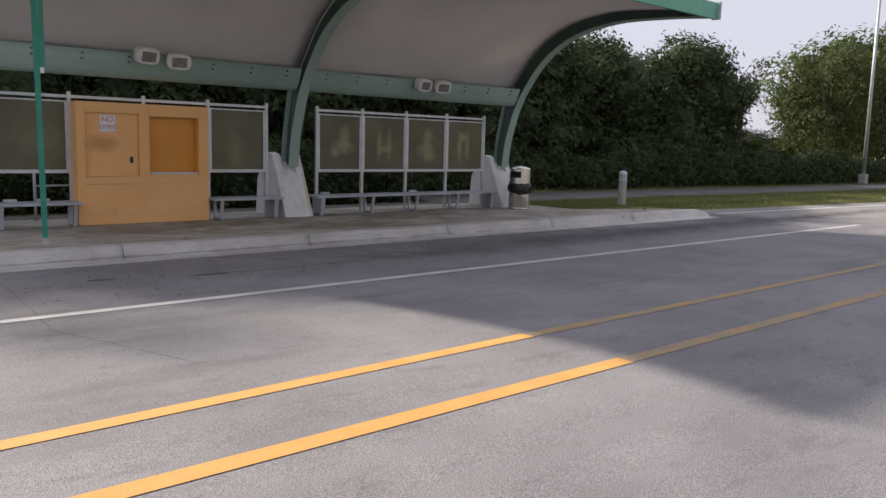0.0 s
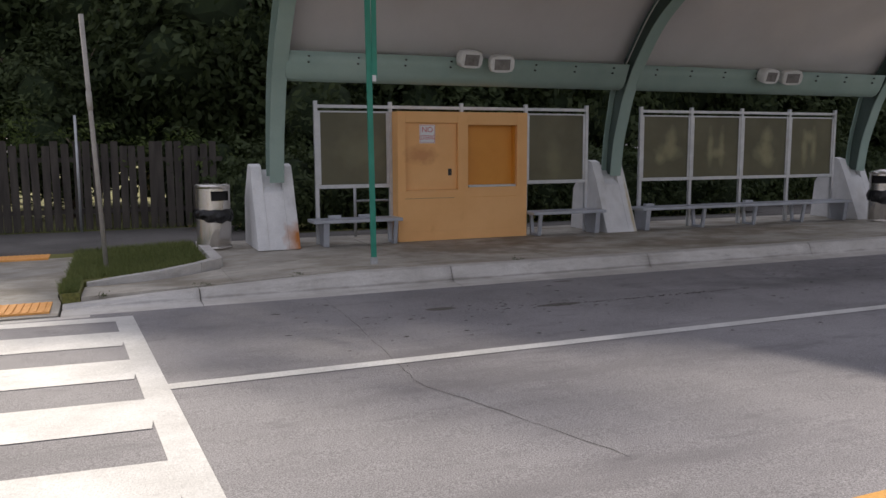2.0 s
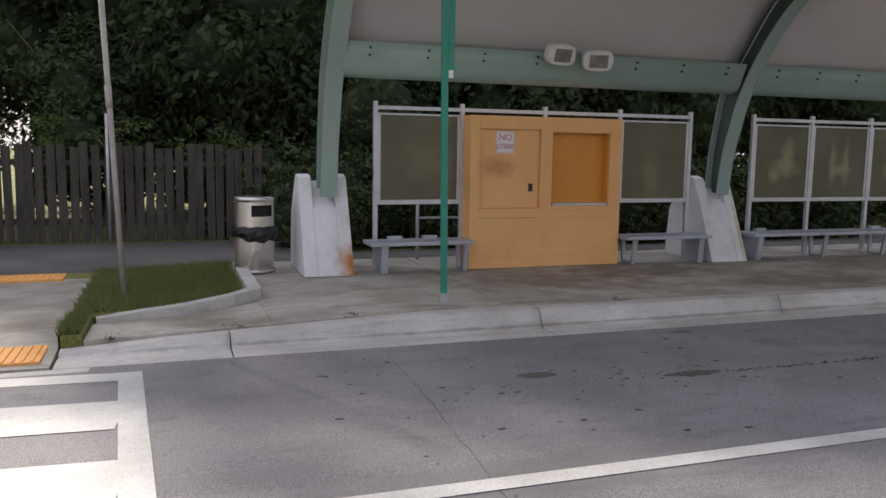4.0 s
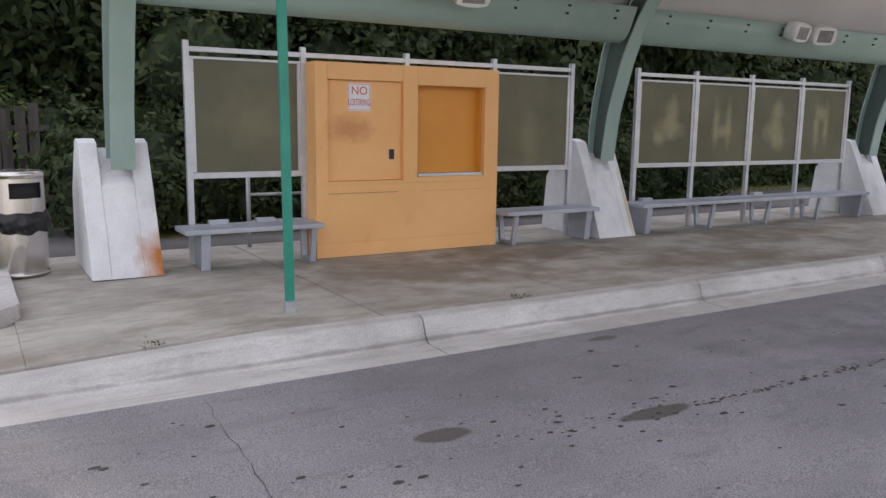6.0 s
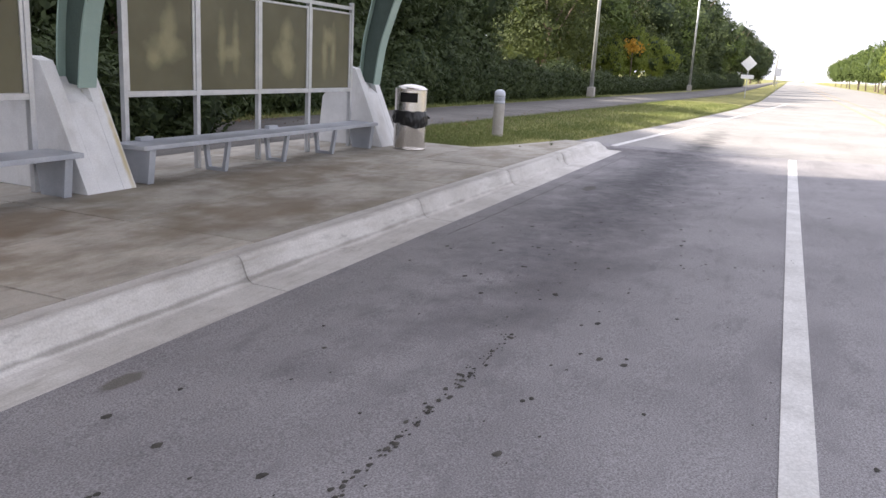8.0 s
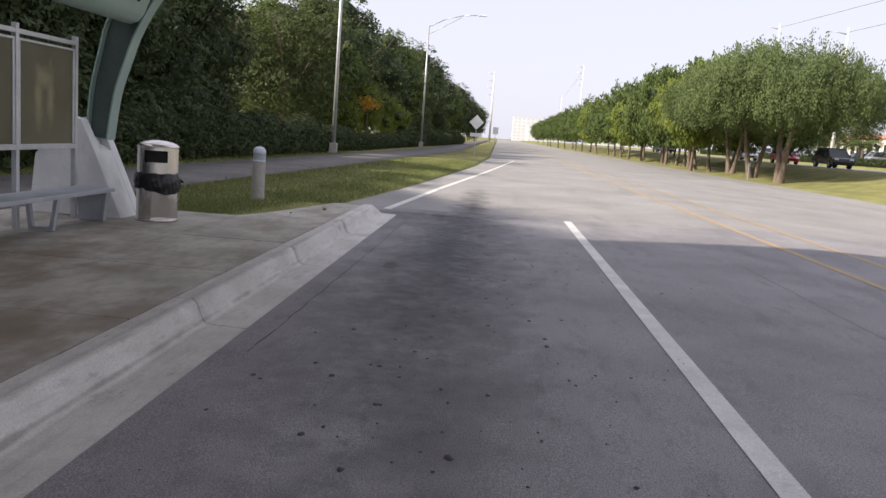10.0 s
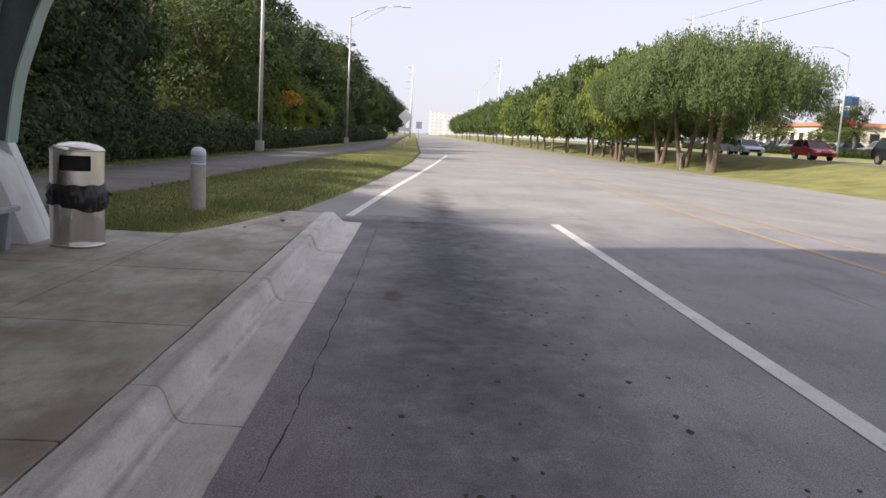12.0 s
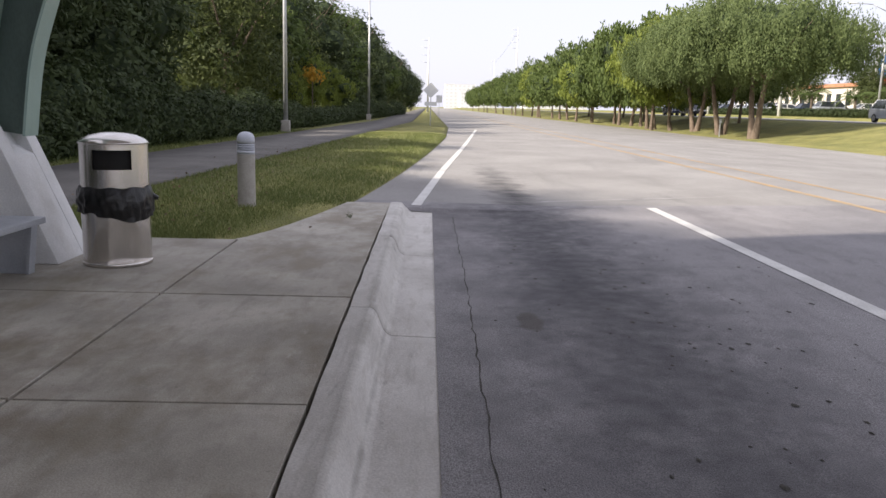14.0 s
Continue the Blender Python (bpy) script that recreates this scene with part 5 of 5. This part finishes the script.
    # trees that close the place behind the camera and beyond the crossing
    # The trees at x -9.5 and -14 are added to dapple the ground.
    for x, y, s in ((-15.5, 9.5, 0.9), (-20, 10, 1.1), (-27, 9, 1.0), (-35, 10, 1.1), (-9.5, 12, 1.25), (-14, 17, 1.35), (-22, 17, 1.2)):
        plant(feathery if x > -16 else tall, x, y, -0.05, rng.uniform(0, 360), s, "trees beyond the crossing", "green tree added beyond the wooden fence")


def palm_tree(x, y, h, z=-0.05):
    palm = thing("palm_tree", "palm with drooping fronds between the hedge trees", "palm tree", at=(x, y, z))
    part("trunk", tube(bmesh.new(), (0, 0, -0.1), (0.1, 0, h), 0.16, 0.11, 9), bark, palm)
    rng = random.Random(4)
    for k in range(11):
        t, up = 2 * math.pi * k / 11 + rng.uniform(-0.2, 0.2), rng.uniform(0.3, 1.3)
        bm = bmesh.new()
        way = Vector((math.cos(t), math.sin(t), 0))
        side = Vector((-way.y, way.x, 0))
        spine = [Vector((0.1, 0, h)) + way * (2.3 * s) + Vector((0, 0, up * 1.7 * s - 1.9 * s * s)) for s in (i / 9 for i in range(10))]
        for a, b in zip(spine, spine[1:]):
            tube(bm, a, b, 0.018, 0.014, 5, caps=False)
            for sgn in (-1, 1):
                for f in (0, 0.35, 0.7):
                    p = a.lerp(b, f)
                    q = p + side * sgn * 0.5 + way * 0.2 + Vector((0, 0, -0.22))
                    w = way * 0.035
                    bm.faces.new([bm.verts.new(v) for v in (p - w, p + w, q + w * 0.2, q - w * 0.2)])
        part("frond", bm, leaf_mid, palm)


def build_fence():
    fence = thing("wooden_fence", "weathered wooden paling fence with gaps between boards", "fence", at=(0, 4.75, -0.06))
    x = -14.0
    rng = random.Random(9)
    for z in (0.35, 1.35):
        part("rail", box(bmesh.new(), -14, -2.2, 0.03, 0.08, z, z + 0.09), fence_wood, fence)
    shared = [mesh_of("board", box(bmesh.new(), 0, 0.135, 0, 0.022, 0.03, 1.66 + d, 0.003), fence_wood) for d in (0, 0.04, 0.09)]
    while x < -2.3:
        ob = new("board", rng.choice(shared))
        ob.parent = fence
        ob.matrix_basis = pose(x, 0, 0, 0, rng.uniform(-0.7, 0.7), 0)
        x += 0.145 + rng.choice((0.006, 0.02, 0.032, 0.04))

    # The lighter leaf_mid colour stands in for sun on these leaves.
    vine = thing("fence_vine", "loose vine over the wooden fence, leaves lightened for sunlight", "vine", at=(-4.6, 5.1, -0.05))
    blobs = [((0.62 * i - 1.9, rng.uniform(-0.1, 0.15), 1.7 + rng.uniform(-0.25, 0.3)), (0.5, 0.22, 0.42)) for i in range(8)]
    for name, me in (("leaves", leaf_mesh("leaves", leaf_mid, blobs, 1500, 0.05, 71)), ("stem", mesh_of("stem", tube(tube(bmesh.new(), (0, 0, 0), (0.1, 0.02, 1.0), 0.03, 0.022, 7), (0.1, 0.02, 1.0), (-0.5, 0, 1.8), 0.022, 0.012, 7), bark))):
        new(name, me).parent = vine


build_planting()
build_fence()


# ---- far side: cars, buildings, poles ----
FAR_Z = 0.99
# Distance haze is put into these pale wall and window colours.
far_wall = material("far wall with painted haze", ((0.62, 0.63, 0.65), (0.68, 0.69, 0.7)), 0.1, 0.9)
hazed_glass = material("far glass with painted haze", ((0.5, 0.51, 0.53), (0.56, 0.57, 0.59)), 1, 0.4)


def build_car(kind, paint, label, at, turn=0, group="cars on the far carriageway"):
    """A car that faces -x at turn 0, from its side outline, with glass, wheels and lamps."""
    car = thing("car", label, "car", group, at, turn)
    suv = kind == "suv"
    length, width = (4.7, 1.86) if suv else (4.1, 1.72) if kind == "hatch" else (4.65, 1.82)
    h, belt = (1.72, 1.02) if suv else (1.5, 0.92) if kind == "hatch" else (1.44, 0.9)
    f, r = -length / 2, length / 2
    bonnet = 0.98 if suv else 0.86
    side = [(f + 0.05, 0.3), (f, 0.55), (f + 0.06, bonnet - 0.16), (f + 0.35, bonnet - 0.05), (f + 1.1, belt), (r - 0.3, belt + 0.06), (r - 0.04, belt - 0.02), (r, 0.6), (r - 0.06, 0.3)]
    bm = bmesh.new()
    rows = []
    for y, k in ((-width / 2, 0.06), (-width / 2 + 0.12, 0.0), (width / 2 - 0.12, 0.0), (width / 2, 0.06)):
        rows.append([bm.verts.new((x * (1 - k * 0.25), y, z - k * (0.6 if z > 0.5 else -0.3))) for x, z in side])
    n = len(side)
    for a, b in zip(rows, rows[1:]):
        for i in range(n):
            bm.faces.new((a[i], a[(i + 1) % n], b[(i + 1) % n], b[i]))
    bm.faces.new(rows[0])
    bm.faces.new(rows[-1][::-1])
    bmesh.ops.recalc_face_normals(bm, faces=bm.faces)
    bmesh.ops.bevel(bm, geom=list(bm.edges), offset=0.025, segments=2, affect="EDGES")
    body = part("body", bm, paint, car)

    def cabin(shrink, z1, front, back, w):
        b = bmesh.new()
        base = [(f + 1.0 + front, -w, belt - 0.02), (r - 0.2 - back, -w, belt + 0.03), (r - 0.2 - back, w, belt + 0.03), (f + 1.0 + front, w, belt - 0.02)]
        tail = 0.35 if kind == "sedan" else 0.12
        top = [(f + 1.75 + front, -w * shrink, z1), (r - 0.55 - back - tail, -w * shrink, z1), (r - 0.55 - back - tail, w * shrink, z1), (f + 1.75 + front, w * shrink, z1)]
        va, vb = [b.verts.new(p) for p in base], [b.verts.new(p) for p in top]
        b.faces.new(vb)
        for i in range(4):
            b.faces.new((va[i], va[(i + 1) % 4], vb[(i + 1) % 4], vb[i]))
        bmesh.ops.recalc_face_normals(b, faces=b.faces)
        return b

    part("cabin_glass", cabin(0.8, h - 0.05, 0.0, 0.0, width / 2 - 0.07), window_dark, car, "dark tinted windows")
    bm = bmesh.new()
    tail = 0.35 if kind == "sedan" else 0.12
    box(bm, f + 1.72, r - 0.52 - tail, -(width / 2 - 0.07) * 0.8, (width / 2 - 0.07) * 0.8, h - 0.055, h, 0.02)
    part("roof", bm, paint, car)
    for sy in (-1, 1):
        w = width / 2 - 0.065
        for xa, xb in ((f + 1.0, f + 1.75), ((f + r) / 2 + 0.2, (f + r) / 2 + 0.2), (r - 0.2, r - 0.55 - tail)):
            part("pillar", tube(bmesh.new(), (xa, sy * w, belt), (xb, sy * w * 0.8, h - 0.03), 0.035, n=6), paint, car)
    for x in (f + 0.85, r - 0.85):
        for sy in (-1, 1):
            y = sy * (width / 2 - 0.1)
            wheel = part("wheel", tube(bmesh.new(), (x, y - 0.11, 0.325), (x, y + 0.11, 0.325), 0.325, n=20), rubber, car, "black tyre")
            part("rim", tube(bmesh.new(), (x, y + sy * 0.1, 0.325), (x, y + sy * 0.118, 0.325), 0.2, n=14), rim_grey, wheel)
    for sy in (-1, 1):
        y = sy * (width / 2 - 0.3)
        part("headlight", box(bmesh.new(), f - 0.015, f + 0.12, y - 0.17, y + 0.17, bonnet - 0.26, bonnet - 0.14, 0.02), lamp_white, car, "pale headlight")
        part("mirror", box(bmesh.new(), f + 1.35, f + 1.5, sy * (width / 2 + 0.02), sy * (width / 2 + 0.16), belt, belt + 0.13, 0.03), paint, car)
    part("grille", box(bmesh.new(), f - 0.012, f + 0.08, -0.5, 0.5, 0.38, 0.56, 0.02), dark_fill, car, "dark grille")
    return car


def build_building(x0, x1, y0, y1, z0, h, wall, label, storeys, roof=True):
    glass = window_dark if roof else hazed_glass
    b = thing("building", label, "building", "buildings beyond the car park", (0, 0, z0))
    body = part("wall", box(bmesh.new(), x0, x1, y0, y1, 0, h), wall, b)
    if roof:
        part("roof", prism(bmesh.new(), [(x0 - 0.6, y0 - 0.6), (x1 + 0.6, y0 - 0.6), (x1 + 0.6, y1 + 0.6), (x0 - 0.6, y1 + 0.6)], h, h + 0.7), roof_tile, b)
    else:
        part("parapet", box(bmesh.new(), x0 - 0.15, x1 + 0.15, y0 - 0.15, y1 + 0.15, h, h + 0.5), wall, b)
    sh = h / storeys
    n = max(2, int((x1 - x0) / 4))
    m = max(2, int((y1 - y0) / 4))
    for s in range(storeys):
        z = s * sh + sh * 0.35
        for i in range(n):
            x = x0 + (i + 0.5) * (x1 - x0) / n
            part("window", box(bmesh.new(), x - 1.0, x + 1.0, y1 - 0.1, y1 + 0.03, z, z + sh * 0.42), glass, b)
        for i in range(m):
            y = y0 + (i + 0.5) * (y1 - y0) / m
            part("window", box(bmesh.new(), x0 - 0.03, x0 + 0.1, y - 1.0, y + 1.0, z, z + sh * 0.42), glass, b)


def build_far_side():
    build_building(95, 150, -112, -92, 1.6, 5.5, wall_peach, "low peach stucco shops with a clay roof", 1)
    build_building(160, 230, -110, -90, 1.6, 6.0, wall_cream, "long cream stucco shops behind the car park", 1)
    build_building(60, 88, -118, -98, 1.6, 6.5, wall_peach, "peach stucco corner shop with a clay roof", 1)
    build_building(118, 126, -100, -91.8, 1.6, 9.5, wall_cream, "cream stucco tower of the shops", 2)
    build_building(700, 740, -62, -30, 0, 14, far_wall, "pale apartment block at the end of the road", 5, False)
    build_building(760, 790, -46, -18, 0, 22, far_wall, "tall pale block far along the road", 7, False)
    build_building(600, 640, -120, -75, 0, 10, far_wall, "low pale block at the end of the road", 3, False)
    # car park cars
    rng = random.Random(3)
    for i in range(15):
        paint = rng.choice((car_white, car_white, car_silver, car_blue, car_black, car_red))
        x = 78 + i * 6.3 + rng.uniform(-1, 1)
        if i < 3:
            parked = build_car(("sedan", "suv", "hatch")[i], (car_white, car_silver, car_blue)[i], ("white saloon car parked beyond the hedge", "silver SUV parked beyond the hedge", "dark blue hatchback parked beyond the hedge")[i], (x, -53.5, 1.5), rng.choice((90, -90)), "parked cars")
            made = [parked] if i == 0 else made + [parked]
        else:
            copy_thing(rng.choice(made), pose(x, -53.5 + rng.uniform(-0.5, 0.5), 1.5, 0, 0, rng.choice((90, -90))))
    # blue pylon sign by the shops
    s = thing("pylon_sign", "tall white and blue shop sign on two posts", "sign", at=(101, -58, 1.55))
    for y in (-1.1, 1.1):
        part("post", box(bmesh.new(), -0.12, 0.12, y - 0.12, y + 0.12, 0, 7.6), lamp_white, s)
    part("panel", box(bmesh.new(), -0.15, 0.15, -0.98, 0.98, 4.6, 7.3, 0.02), banner_blue, s, "blue sign panel")
    part("lower_panel", box(bmesh.new(), -0.14, 0.14, -0.98, 0.98, 3.2, 4.5, 0.02), sign_red, s, "red sign panel")
    part("band", box(bmesh.new(), -0.165, -0.152, -0.7, 0.7, 5.6, 6.2), sign_white, s)
    # power poles with cross arms, and their wires
    tops = []
    for x, y, h in ((104.2, -47, 18.0), (237, -28, 24.0), (380, -33, 23), (200, -2.9, 17.5), (130, -47, 22)):
        p = thing("power_pole", "tall pale power pole with side arms", "power pole", "power poles", (x, y, 0.0))
        part("pole", tube(bmesh.new(), (0, 0, -0.2), (0, 0, h), 0.26, 0.14, 10), lamp_white, p)
        for k in range(4):
            part("arm", tube(bmesh.new(), (0, 0, h - 0.8 - 1.7 * k), (0, 1.7, h - 0.5 - 1.7 * k), 0.06, n=6), galvanised, p)
        tops.append((x, y, h))
    for k, (a, b) in enumerate((((104.2, -47, 17.5), (-60, -50, 16)), ((130, -47, 21.5), (-60, -54, 18)), ((237, -28, 23), (380, -33, 22)))):
        bm = bmesh.new()
        pts = [Vector(a).lerp(Vector(b), i / 12) - Vector((0, 0, 0.9 * math.sin(math.pi * i / 12))) for i in range(13)]
        for p, q in zip(pts, pts[1:]):
            tube(bm, p, q, 0.022, n=5, caps=False)
        tagged(part("overhead_wire", bm, bolt_dark), "thin dark overhead power wire", "wire", "overhead wires")
    for x, y in ((80.6, -46.2), (140, -46.2)):
        lamp = thing("street_lamp", "grey street lamp with two arms beyond the far carriageway", "street lamp", "street lamps", (x, y, 1.1))
        part("pole", tube(bmesh.new(), (0, 0, 0), (0, 0, 10.0), 0.12, 0.07, 10), galvanised, lamp)
        bm = bmesh.new()
        tube(bm, (0, 0, 10), (0, 1.6, 10.7), 0.04, n=6)
        tube(bm, (0, 1.6, 10.7), (0, 3.2, 10.8), 0.035, n=6)
        part("arm", bm, galvanised, lamp)
        part("lamp_head", box(bmesh.new(), -0.14, 0.14, 3.2, 3.9, 10.72, 10.85, 0.04), lamp_white, lamp)
    # small palms and shrubs in the car park strip
    for x, y, h in ((82, -48.6, 2.6), (90, -49, 2.2), (99, -48.5, 2.6)):
        palm_tree(x, y, h, 1.3)


# ---- small things on the ground ----
litter = leaf_material("dry brown leaves", (0.07, 0.045, 0.025), (0.18, 0.11, 0.055), 0.1)


def build_grass():
    """Blades over the patch, the verge and the near median."""
    rng = np.random.default_rng(12)

    def blades(name, pts, length, width, label):
        n = len(pts)
        lean = rng.normal(scale=0.45, size=(n, 2))
        h = length * (0.5 + rng.random(n))
        t = rng.random(n) * 6.283
        side = np.stack([np.cos(t), np.sin(t), 0 * t], 1) * width
        tip = pts + np.stack([lean[:, 0] * h, lean[:, 1] * h, h], 1)
        co = np.stack([pts - side, pts + side, tip], 1).reshape(-1, 3)
        me = bpy.data.meshes.new(name)
        me.from_pydata(co.tolist(), [], np.arange(n * 3).reshape(-1, 3).tolist())
        me.materials.append(grass_blade)
        return tagged(new(name, me), label, "grass", kind="stuff")

    n = 15000
    x, y = rng.uniform(-4.9, -3.2, n), rng.uniform(-1.75, 1.3, n)
    keep = y > np.where(x > -3.4, -1.2, np.where(x > -3.8, -1.42, -1.66))
    z = -0.06 * np.clip((-3.3 - x) / 1.4, 0, 1) - 0.005
    a = np.stack([x, y, z], 1)[keep]
    n = 1300
    x, y = rng.uniform(-4.93, -4.74, n), rng.uniform(-2.58, -1.7, n)
    a = np.concatenate([a, np.stack([x, y, np.full(n, -0.07)], 1)])
    blades("grass_patch_blades", a, 0.075, 0.006, "rough green grass blades in the kerbed patch")
    n = 60000
    x = 11.4 + 34 * rng.random(n) ** 1.8
    e = np.array([verge_edge(v) for v in x])
    near = 1.3 - 0.05 * np.clip(x - 16, 0, 60)
    u = rng.random(n)
    y = e + (near - e) * u
    z = np.where(u < 0.5, -0.1 + 0.07 * np.clip(u * (near - e) / 0.5, 0, 1), -0.035) - 0.012
    blades("verge_blades", np.stack([x, y, z], 1), 0.06, 0.007, "mown grass blades along the verge")
    n = 9000
    x = -14 + 60 * rng.random(n)
    y = 4.4 - np.clip(0.0475 * (x - 16), 0, 3) + 0.9 * rng.random(n)
    m = 450
    lx = 12 + 22 * rng.random(m) ** 1.3
    ly = 0.6 - 0.05 * np.clip(lx - 16, 0, 60) + rng.normal(scale=0.8, size=m)
    lx2, ly2 = rng.uniform(-3, 14, 900), 4.35 + 0.5 * rng.normal(size=900)
    lp = np.stack([np.concatenate([lx, lx2]), np.concatenate([ly, ly2]), np.full(m + 900, 0.0)], 1)
    turn = rng.random(len(lp)) * 6.283
    u = np.stack([np.cos(turn), np.sin(turn), rng.normal(scale=0.3, size=len(lp))], 1) * 0.03
    v = np.stack([-np.sin(turn), np.cos(turn), rng.normal(scale=0.3, size=len(lp))], 1) * 0.02
    me = bpy.data.meshes.new("fallen_leaves")
    me.from_pydata(np.stack([lp - u, lp + v, lp + u, lp - v], 1).reshape(-1, 3).tolist(), [], np.arange(len(lp) * 4).reshape(-1, 4).tolist())
    me.materials.append(litter)
    tagged(new("fallen_leaves", me), "dry brown leaves fallen beside the footpath", "leaves", kind="stuff")
    blades("hedge_foot_blades", np.stack([x, y, np.full(n, -0.05)], 1), 0.1, 0.008, "uneven grass at the foot of the hedge")


def build_cracks():
    rng = random.Random(21)

    def crack(pts, width, name, label, z=None):
        bm = bmesh.new()
        line = []
        for (x0, y0), (x1, y1) in zip(pts, pts[1:]):
            n = max(2, int(math.hypot(x1 - x0, y1 - y0) / 0.12))
            for i in range(n):
                line.append((x0 + (x1 - x0) * i / n + rng.uniform(-0.012, 0.012), y0 + (y1 - y0) * i / n + rng.uniform(-0.012, 0.012)))
        last = None
        for (a, b), (c, d) in zip(line, line[1:]):
            s = Vector((-(d - b), c - a)).normalized() * width * rng.uniform(0.25, 1.0) / 2
            now = [bm.verts.new((a + s.x, b + s.y, road_z(b) + 0.003)), bm.verts.new((a - s.x, b - s.y, road_z(b) + 0.003))]
            if last:
                bm.faces.new((last[0], last[1], now[1], now[0]))
            last = now
        bmesh.ops.recalc_face_normals(bm, faces=bm.faces)
        tagged(part(name, bm, joint_dirt), label, "crack", "cracks in the road", "structure")

    crack([(5.2, -3.43), (8.3, -3.47), (10.5, -3.5), (15.0, -3.5)], 0.014, "road_crack", "thin dark crack along the gutter")
    crack([(-2.15, -3.4), (-2.23, -4.8), (-2.45, -7.2), (-1.9, -9.2)], 0.007, "road_crack", "thin dark crack across the lanes")
    crack([(15.45, -3.3), (15.6, -5.0), (15.75, -6.4)], 0.02, "road_crack", "thin dark joint across the bus lane")
    crack([(2.4, -8.4), (6.5, -8.55), (11, -8.5)], 0.01, "road_crack", "thin dark crack along the lane")
    # flat dark chewing gum and tar specks
    n = 0
    drips = []
    for i in range(460):
        x, y = rng.uniform(-3, 13), rng.gauss(-4.9, 0.9)
        if i > 340:
            x, y = rng.uniform(0.4, 2.6), rng.gauss(-4.94, 0.025)
        elif i > 290:
            x, y = rng.gauss(-0.2, 0.5), rng.gauss(-4.85, 0.15)
        if not -9 < y < -3.5:
            continue
        r = rng.choice((0.005, 0.007, 0.01, 0.014) if i > 290 else (0.006, 0.01, 0.014, 0.021))
        bm = bmesh.new()
        k = 7
        ring = [bm.verts.new((x + r * rng.uniform(0.7, 1.3) * 1.5 * math.cos(6.283 * j / k), y + r * rng.uniform(0.6, 1.2) * math.sin(6.283 * j / k), road_z(y) + 0.003)) for j in range(k)]
        top = bm.verts.new((x, y, road_z(y) + 0.007))
        for j in range(k):
            bm.faces.new((ring[j], ring[(j + 1) % k], top))
        if i > 290:
            drips.append(bm)
        else:
            tagged(part("tar_speck", bm, joint_dirt), "small flat dark tar speck on the asphalt", "speck", "specks on the road")
    verts, faces = [], []
    for bm in drips:
        start = len(verts)
        bm.verts.index_update()
        verts += [tuple(v.co) for v in bm.verts]
        faces += [[start + v.index for v in f.verts] for f in bm.faces]
        bm.free()
    me = bpy.data.meshes.new("oil_drips")
    me.from_pydata(verts, [], faces)
    me.materials.append(joint_dirt)
    tagged(new("oil_drips", me), "trail of small dark oil drips in the lane", "drips", kind="stuff")
    # reflective road studs on the centre
    for x, y in ((-3.64, -9.74),):
        stud = thing("road_stud", "small white reflective road stud", "road stud", "road studs", (x, y, road_z(y)))
        bm = bmesh.new()
        low = [bm.verts.new((sx * 0.055, sy * 0.052, -0.002)) for sx, sy in ((-1, -1), (1, -1), (1, 1), (-1, 1))]
        top = [bm.verts.new((sx * 0.024, sy * 0.042, 0.02)) for sx, sy in ((-1, -1), (1, -1), (1, 1), (-1, 1))]
        bm.faces.new(top)
        for i in range(4):
            bm.faces.new((low[i], low[(i + 1) % 4], top[(i + 1) % 4], top[i]))
        part("body", bm, sign_back, stud)
        part("reflector", box(bmesh.new(), -0.001, 0.001, -0.03, 0.03, -0.012, 0.012), sign_white, stud, "white reflector face", pose(-0.042, 0, 0.0105, 0, 54))
        part("glue_pad", lathe(bmesh.new(), [(0.085, -0.002), (0.082, 0.002), (0.06, 0.004)], 14), joint_dirt, stud)
    # litter and weeds in the kerb joint
    for x, y, r in ((-3.45, -2.63, 0.11), (-2.3, -2.62, 0.07), (0.75, -2.6, 0.05), (-4.5, -2.65, 0.06), (13.2, -2.2, 0.05)):
        w = thing("weed", "small dusty weed in the kerb joint", "weed", "weeds in the joints", (x, y, slab_drop(x, y)))
        ob = new("leaves", leaf_mesh("leaves", leaf_brown, [((0, 0, 0.012), (r * 1.2, r * 0.4, 0.016))], 56, 0.011, int(x * 10) + 90))
        ob.parent = w


build_far_side()
build_grass()
build_cracks()


# ---- moving traffic on the far carriageway ----
def motions():
    cars = (
        ("hatch", car_red, "red hatchback driving on the far carriageway", -34.5, 11.5, 67.9, -11.1),
        ("sedan", car_silver, "silver saloon car driving on the far carriageway", -34.5, 11.5, 80.8, -11.5),
        ("suv", car_silver, "silver SUV driving in the outer far lane", -38.1, 13.0, 74.9, -11.5),
        ("suv", car_black, "black SUV driving on the far carriageway", -34.5, 11.5, 56.1, -11.0),
        ("sedan", car_black, "black saloon car driving on the far carriageway", -34.5, 13.5, 104.5, -10.5),
        ("sedan", car_blue, "dark blue saloon car driving on the far carriageway", -34.5, 14.0, 106.5, -10.5),
        ("suv", car_white, "white SUV driving in the outer far lane", -38.1, 14.0, 118.0, -11.0),
    )
    for kind, paint, label, y, t0, x0, speed in cars:
        car = build_car(kind, paint, label, (x0, y, FAR_Z))
        walk(car, [(t, pose(x0 + speed * (t - t0), y, FAR_Z)) for t in (0.0, 3.5, 7.0, 10.5, 14.0)])


motions()
